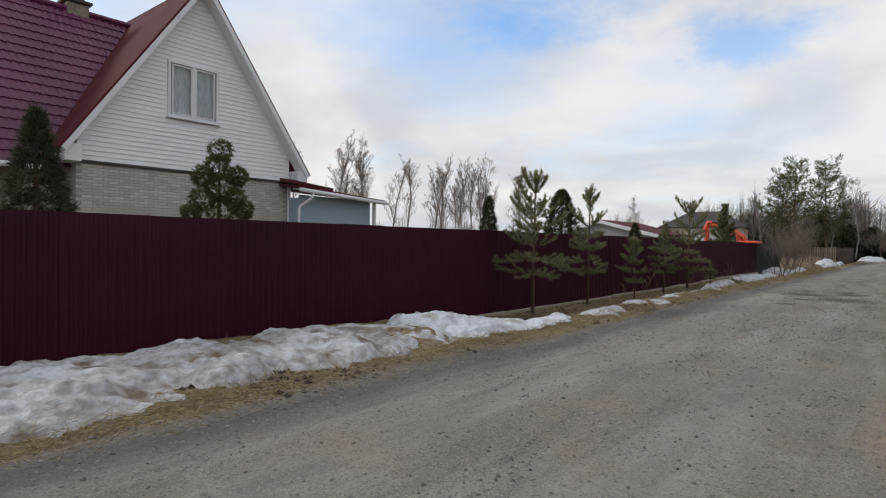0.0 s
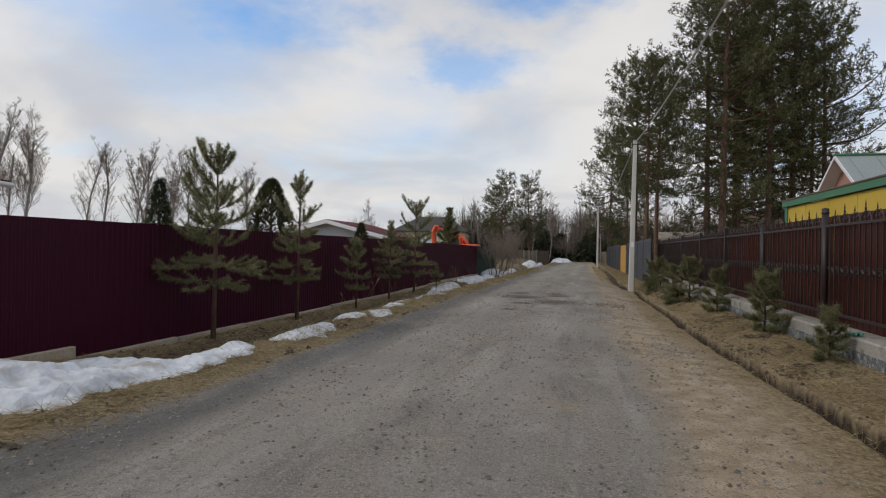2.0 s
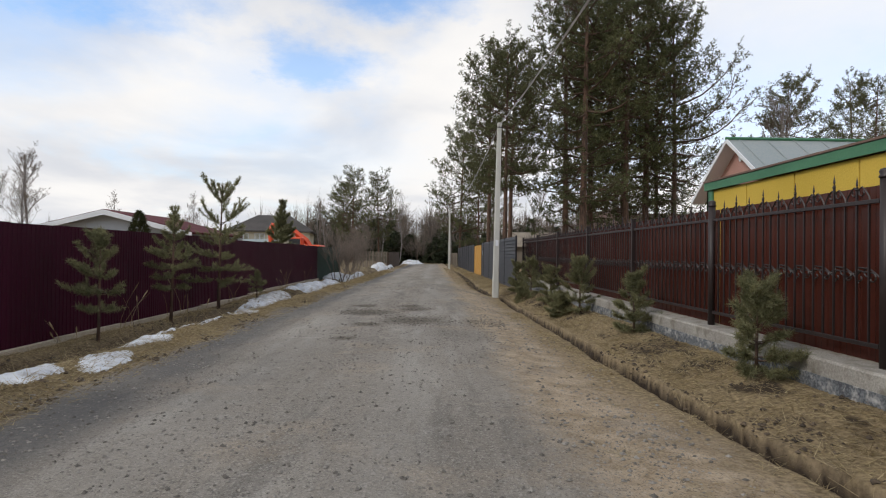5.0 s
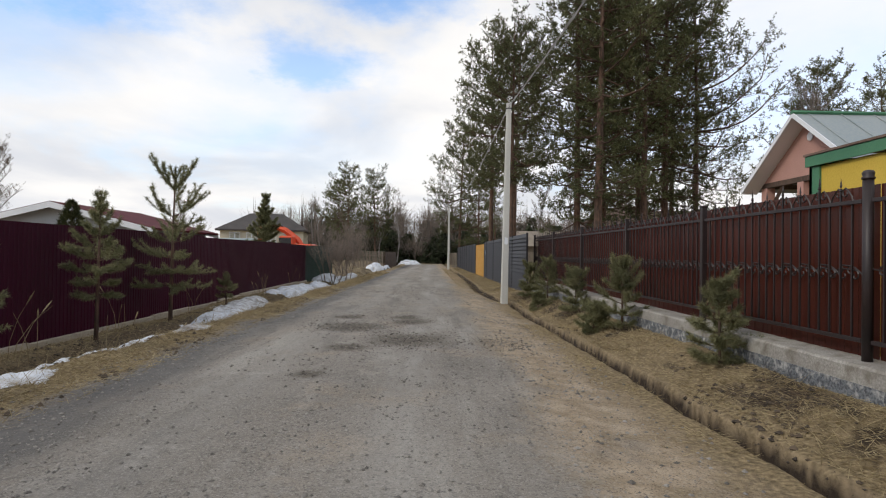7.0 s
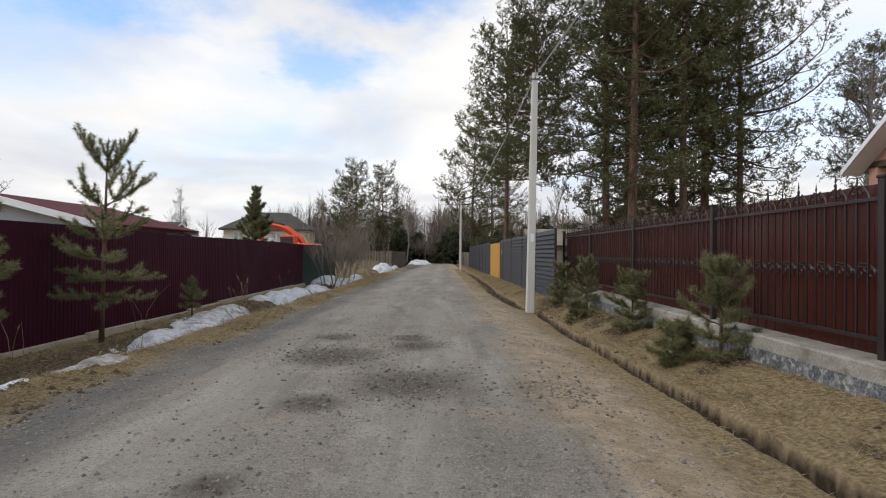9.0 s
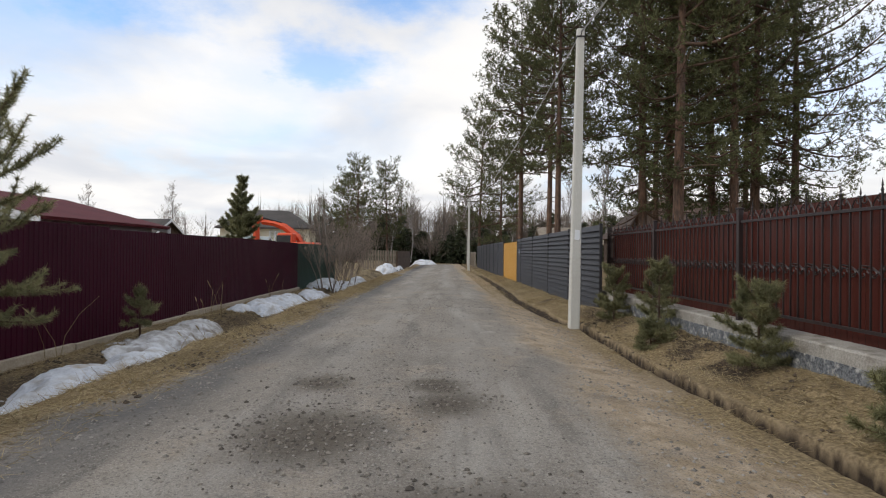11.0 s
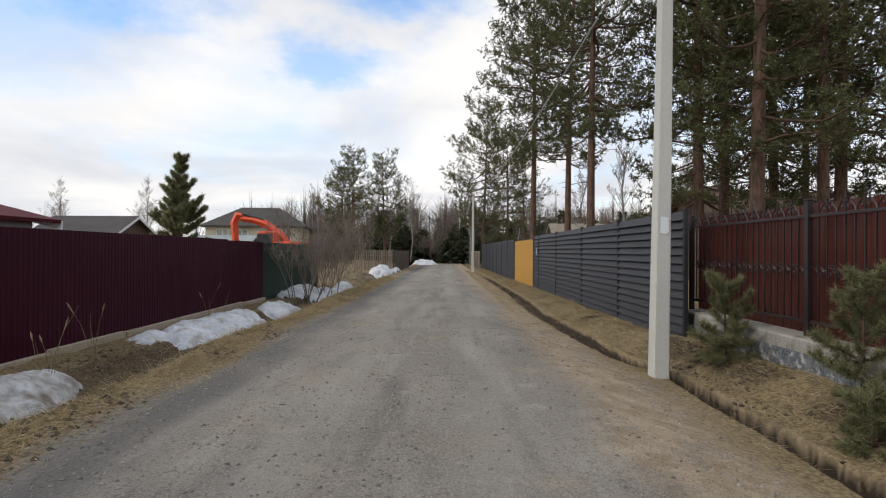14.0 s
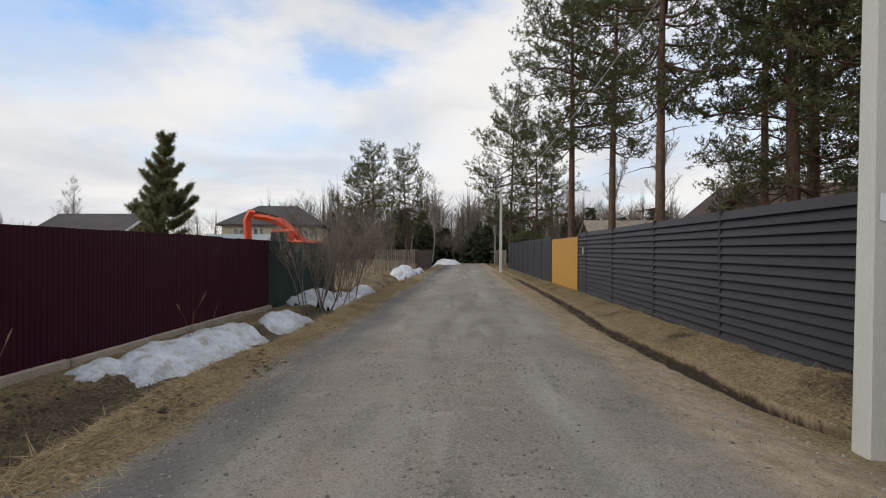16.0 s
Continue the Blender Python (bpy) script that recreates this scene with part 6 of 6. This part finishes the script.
SNOW = (
    ("long dirty melting snow bank against the burgundy fence", "dirty_snow", [(-6.35, -2.2, 1.5, 2.4, 0.26), (-6.35, 0.9, 1.5, 1.9, 0.30), (-6.3, 2.8, 1.45, 1.6, 0.30), (-6.2, 4.4, 1.4, 1.3, 0.32), (-6.1, 5.6, 1.2, 1.0, 0.30)]),
    ("rounded white snow bank beside the road", "snow", [(-6.15, 7.1, 1.2, 1.3, 0.34), (-5.9, 8.4, 1.1, 1.2, 0.28), (-5.6, 9.4, 0.75, 0.9, 0.16)]),
    ("small dirty snow lumps in dry grass", "dirty_snow", [(-5.75, 10.7, 0.4, 0.6, 0.13)]),
    ("small melting snow patch in dry grass", "snow", [(-5.2, 11.9, 0.5, 1.0, 0.12)]),
    ("small melting snow patch in dry grass", "snow", [(-5.5, 14.3, 0.42, 0.8, 0.13), (-5.05, 15.5, 0.28, 0.5, 0.06)]),
    ("small melting snow patch in dry grass", "snow", [(-5.4, 17.3, 0.34, 0.7, 0.08)]),
    ("melting snow strip in the ditch", "snow", [(-5.75, 18.8, 0.40, 1.3, 0.12), (-5.6, 20.1, 0.34, 0.7, 0.10)]),
    ("dirty melting snow patch over the ditch", "dirty_snow", [(-5.6, 21.9, 0.48, 0.8, 0.14)]),
    ("melting snow patch over the ditch", "snow", [(-6.05, 25.0, 0.6, 1.0, 0.18), (-6.15, 26.8, 0.55, 1.1, 0.16)]),
    ("dirty melting snow ledge over the ditch", "dirty_snow", [(-6.55, 28.6, 0.62, 1.4, 0.16), (-6.7, 30.4, 0.55, 0.9, 0.14)]),
    ("white melting snow mound beside the road", "snow", [(-6.7, 36.0, 0.78, 1.4, 0.24), (-6.85, 38.0, 0.72, 1.4, 0.18), (-7.3, 34.7, 0.3, 0.6, 0.07)]),
    ("melting snow patch beside the road", "snow", [(-6.6, 41.6, 0.6, 1.5, 0.15)]),
    ("melting snow under the bare shrubs", "snow", [(-7.3, 47.2, 0.9, 1.7, 0.42), (-6.3, 48.4, 0.75, 1.9, 0.3), (-6.2, 51.2, 0.6, 1.6, 0.24)]),
    ("shovelled snow heap at the roadside", "snow", [(-6.2, 68.0, 1.0, 2.6, 0.65), (-5.8, 71.0, 0.8, 2.0, 0.35)]),
    ("far snow heap across the end of the road", "snow", [(-4.2, 106.0, 2.0, 3.0, 0.5)]),
)
for k, (lab, mat, blobs) in enumerate(SNOW):
    snow_patch([(a, b, c * (0.9 if b < 10 else 1.0), d, h * (0.62 if b < 10 else 0.5 if b < 50 else 1.0)) for a, b, c, d, h in blobs], 5 + 3 * k, lab, mat)


def heap(name, label, x, y, rx, ry, h, seed):
    xx, yy = np.meshgrid(np.linspace(-1.15, 1.15, 40), np.linspace(-1.15, 1.15, 40), indexing="ij")
    q = np.clip(1 - xx ** 2 - yy ** 2, 0, 1)
    z = h * q ** 0.8 * (0.6 + 0.8 * fbm(xx * 3, yy * 3, seed, 4)) - 0.04
    v = np.stack([xx * rx, yy * ry, z], -1).reshape(-1, 3)
    f = [(i * 40 + j, (i + 1) * 40 + j, (i + 1) * 40 + j + 1, i * 40 + j + 1) for i in range(39) for j in range(39)]
    thing(name, label, "soil heap", (x, y, gz(x, y)), data=mesh_of(name, v.tolist(), f, M["turf"], True))


heap("soil_heap", "heap of earth overgrown with dry yellow grass", -6.6, 58.0, 1.5, 3.0, 1.0, 2)
heap("soil_heap", "dirty clump of soil and dead grass on the snow bank", -5.75, 5.8, 0.7, 0.8, 0.25, 4)


# ---- dry grass and loose stones ----
def grass(n, area, length, lie, seed, name, label, dens=None):
    rg = np.random.default_rng(seed)
    x, y = rg.uniform(area[0], area[1], n), rg.uniform(area[2], area[3], n)
    if dens is not None:
        k = rg.uniform(0, 1, n) < dens(x, y)
        x, y = x[k], y[k]
    z = ground_z(x, y)
    c = np.stack([x, y, z], 1)
    w = rg.uniform(0, 2 * math.pi, len(x))
    a = np.stack([np.cos(w), np.sin(w), rg.uniform(0.05, 1.0, len(x)) ** 2 * (1 - lie) * 2 + 0.08], 1)
    a /= np.linalg.norm(a, axis=1, keepdims=True)
    t = blades(c, a, 1, length, 0.0065, 0.12, rg)
    tagged(new(name, tri_mesh(name, t, M["straw"])), label, "grass", kind="stuff")


def dens_left(x, y):
    e = -4.95 + 0.35 * (fbm(y * 0.35, x * 0.35, 81, 3) - 0.5) * -2
    return np.exp(-((x - e) / 0.38) ** 2) * 0.95 + 0.45 * step(-6.5, -7.1, x) * step(6, 10, y) + 0.10


def dens_right(x, y):
    d = x - trench_x(y)
    return np.clip(step(0.16, 0.3, d) * (0.25 + 0.75 * step(0.35, 0.6, fbm(x * 1.1, y * 1.1, 96, 4))) + 0.40 * step(-1.1, -0.2, d) * step(-0.08, -0.14, d) * step(0.46, 0.64, fbm(x * 0.9, y * 0.9, 98, 3)), 0, 1)


grass(230000, (-7.8, -4.3, -2, 62), 0.17, 0.75, 1, "verge_grass", "matted dry yellow grass along the burgundy fence", dens_left)
grass(170000, (0.6, 3.3, 2, 40), 0.11, 0.8, 2, "bank_grass", "flattened dry grass on the bank", dens_right)
grass(50000, (0.7, 3.05, 40, 80), 0.2, 0.7, 3, "far_bank_grass", "dry grass along the grey fence", lambda x, y: 0.3 + 0.6 * step(1.9, 2.3, x))


grass(16000, (-5.6, -4.6, -2, 60), 0.30, 0.35, 5, "tuft_grass", "loose tufts of taller dry grass on the verge", lambda x, y: np.exp(-((x + 5.05) / 0.3) ** 2) * step(0.42, 0.6, fbm(x * 1.5, y * 1.5, 77, 3)))
grass(9000, (1.85, 3.2, 4, 60), 0.26, 0.35, 6, "tuft_grass", "loose tufts of taller dry grass on the bank", lambda x, y: step(0.45, 0.62, fbm(x * 1.5, y * 1.5, 79, 3)))


def reeds(x, y, seed, n=5, h=1.1):
    rg = np.random.default_rng(seed)
    sh = Shape()
    for k in range(n):
        w, ln = rg.uniform(0, 6.28), h * rg.uniform(0.55, 1.1)
        lean = rg.uniform(0.15, 0.6)
        o = rg.normal(size=2) * 0.12
        pts = [(o[0] + math.cos(w) * lean * ln * t * t, o[1] + math.sin(w) * lean * ln * t * t, ln * t * (1 - 0.15 * lean * t)) for t in (0, 0.35, 0.7, 1.0)]
        sh.tube(pts, [0.006, 0.005, 0.004, 0.002], 4, False)
        if k % 2 == 0:
            e, d = Vector(pts[-1]), Vector(pts[-1]) - Vector(pts[-2])
            sh.tube([e - d * 0.4, e, e + d * 0.3], [0.004, 0.014, 0.003], 5, False)
    thing("dry_stalks", "few tall dry grass stalks with seed heads", "weeds", (x, y, gz(x, y)), group="dry stalks by the fence", kind="stuff", data=sh.mesh("dry_stalks", M["straw"]))


for i, (x, y, n, h) in enumerate(((-6.9, 32.2, 4, 1.15), (-6.7, 30.9, 5, 1.0), (-7.2, 37.5, 4, 0.9), (-6.9, 19.6, 5, 1.2), (-7.3, 23.0, 4, 0.9), (-6.6, 17.0, 5, 0.8), (-6.0, 20.3, 6, 0.7), (-5.6, 27.8, 6, 0.5), (-7.2, 26.6, 3, 1.0), (-5.5, 22.6, 7, 0.5))):
    reeds(x, y, 300 + i, n, h)


def stones(n, area, lo, hi, seed, name, label, dens=None, mat="stone"):
    """Loose stones and grit: small uneven lumps half sunk in the road."""
    rg = np.random.default_rng(seed)
    x, y = rg.uniform(area[0], area[1], n), rg.uniform(area[2], area[3], n)
    if dens is not None:
        k = rg.uniform(0, 1, n) < dens(x, y)
        x, y = x[k], y[k]
    n = len(x)
    r = lo + (hi - lo) * rg.uniform(0, 1, n) ** 4
    oct_v = np.array([(1, 0, 0), (0, 1, 0), (-1, 0, 0), (0, -1, 0), (0, 0, 1), (0, 0, -1)], float)
    oct_f = np.array([(0, 1, 4), (1, 2, 4), (2, 3, 4), (3, 0, 4), (1, 0, 5), (2, 1, 5), (3, 2, 5), (0, 3, 5)])
    v = oct_v[None] * r[:, None, None] * rg.uniform(0.55, 1.2, (n, 6, 3))
    v[:, :, 2] *= 0.6
    w = rg.uniform(0, 6.28, n)
    cs, sn = np.cos(w)[:, None], np.sin(w)[:, None]
    vx, vy = v[:, :, 0] * cs - v[:, :, 1] * sn, v[:, :, 0] * sn + v[:, :, 1] * cs
    v = np.stack([vx + x[:, None], vy + y[:, None], v[:, :, 2] + (ground_z(x, y) + r * 0.15)[:, None]], -1)
    co = v.reshape(-1, 3)
    f = (oct_f[None] + (np.arange(n) * 6)[:, None, None]).reshape(-1, 3)
    tagged(new(name, mesh_of(name, co.tolist(), f.tolist(), M[mat])), label, "gravel", kind="stuff")


stones(80000, (-4.9, 1.4, -1, 38), 0.005, 0.027, 4, "loose_gravel", "loose grey gravel scattered over the road", lambda x, y: 0.22 + 0.78 * np.maximum(step(-3.6, -4.2, x), np.maximum(0.9 * step(0.5, 0.7, fbm(x * 0.8, y * 0.8, 17, 3)), step(0.45, 0.62, fbm(x * 2.2, y * 0.35, 18, 3)) * np.exp(-((x + 1.8) / 0.7) ** 2))))
def patch_here(x, y):
    d = np.zeros_like(x)
    for px, py, r in ((-2.45, 22.7, 0.6), (-1.15, 20.9, 0.68), (-1.25, 23.7, 0.4), (-2.1, 19.9, 0.28), (-2.3, 17.9, 0.2), (-2.75, 24.6, 0.3), (-1.4, 24.5, 0.3), (0.5, 20.6, 0.5)):
        d = np.maximum(d, np.exp(-(((x - px) / r) ** 2 + ((y - py) / (r * 1.2)) ** 2)))
    return d


stones(14000, (-3.4, 0.9, 17.5, 25.2), 0.01, 0.036, 5, "patch_gravel", "coarse dark gravel in the worn road patches", patch_here, "patch_stone")
stones(5000, (0.2, 1.65, 2, 36), 0.006, 0.035, 9, "verge_grit", "grit and small clods on the sandy verge", lambda x, y: 0.25 + 0.75 * step(0.5, 0.65, fbm(x * 1.3, y * 0.8, 23, 3)))
stones(12000, (1.9, 3.2, 4, 33), 0.008, 0.048, 6, "soil_clods", "dark clods of soil on the bank", lambda x, y: step(0.5, 0.7, fbm(x * 1.1, y * 1.1, 95, 4)), "clod")
stones(16000, (-7.4, -4.5, 2, 40), 0.01, 0.06, 14, "verge_clods", "dark crumbs of soil and litter on the grass verge", lambda x, y: step(0.42, 0.68, fbm(x * 1.4, y * 0.9, 57, 4)), "clod")
bricks()


# ---- small things ----
def rag(x, y, z):
    v, f = [], []
    for i in range(9):
        for j in range(7):
            v.append((0.07 * (i - 4) / 4, 0.10 * (j - 3) / 3, 0.03 + 0.03 * math.sin(i * 1.9 + j) * math.cos(j * 1.4)))
    for i in range(8):
        for j in range(6):
            f.append((i * 7 + j, i * 7 + 7 + j, i * 7 + 8 + j, i * 7 + 1 + j))
    me_r = mesh_of("rag", v, f, material("teal_cloth", (0.05, 0.26, 0.20), (0.09, 0.36, 0.28), 20, 0.9), True)
    thing("rag", "crumpled teal rag lying on the concrete plinth", "rag", (x, y, z), data=me_r)


rag(3.30, 11.6, 0.445)
plate = thing("house_plate", "small grey house number plate on the grey fence", "plate", (GREY_X - 0.072, 49.9, 1.55), data=Shape().box(-0.006, -0.1, -0.14, 0.006, 0.1, 0.14, edge=0.003).mesh("house_plate", M["siding_blue"]))
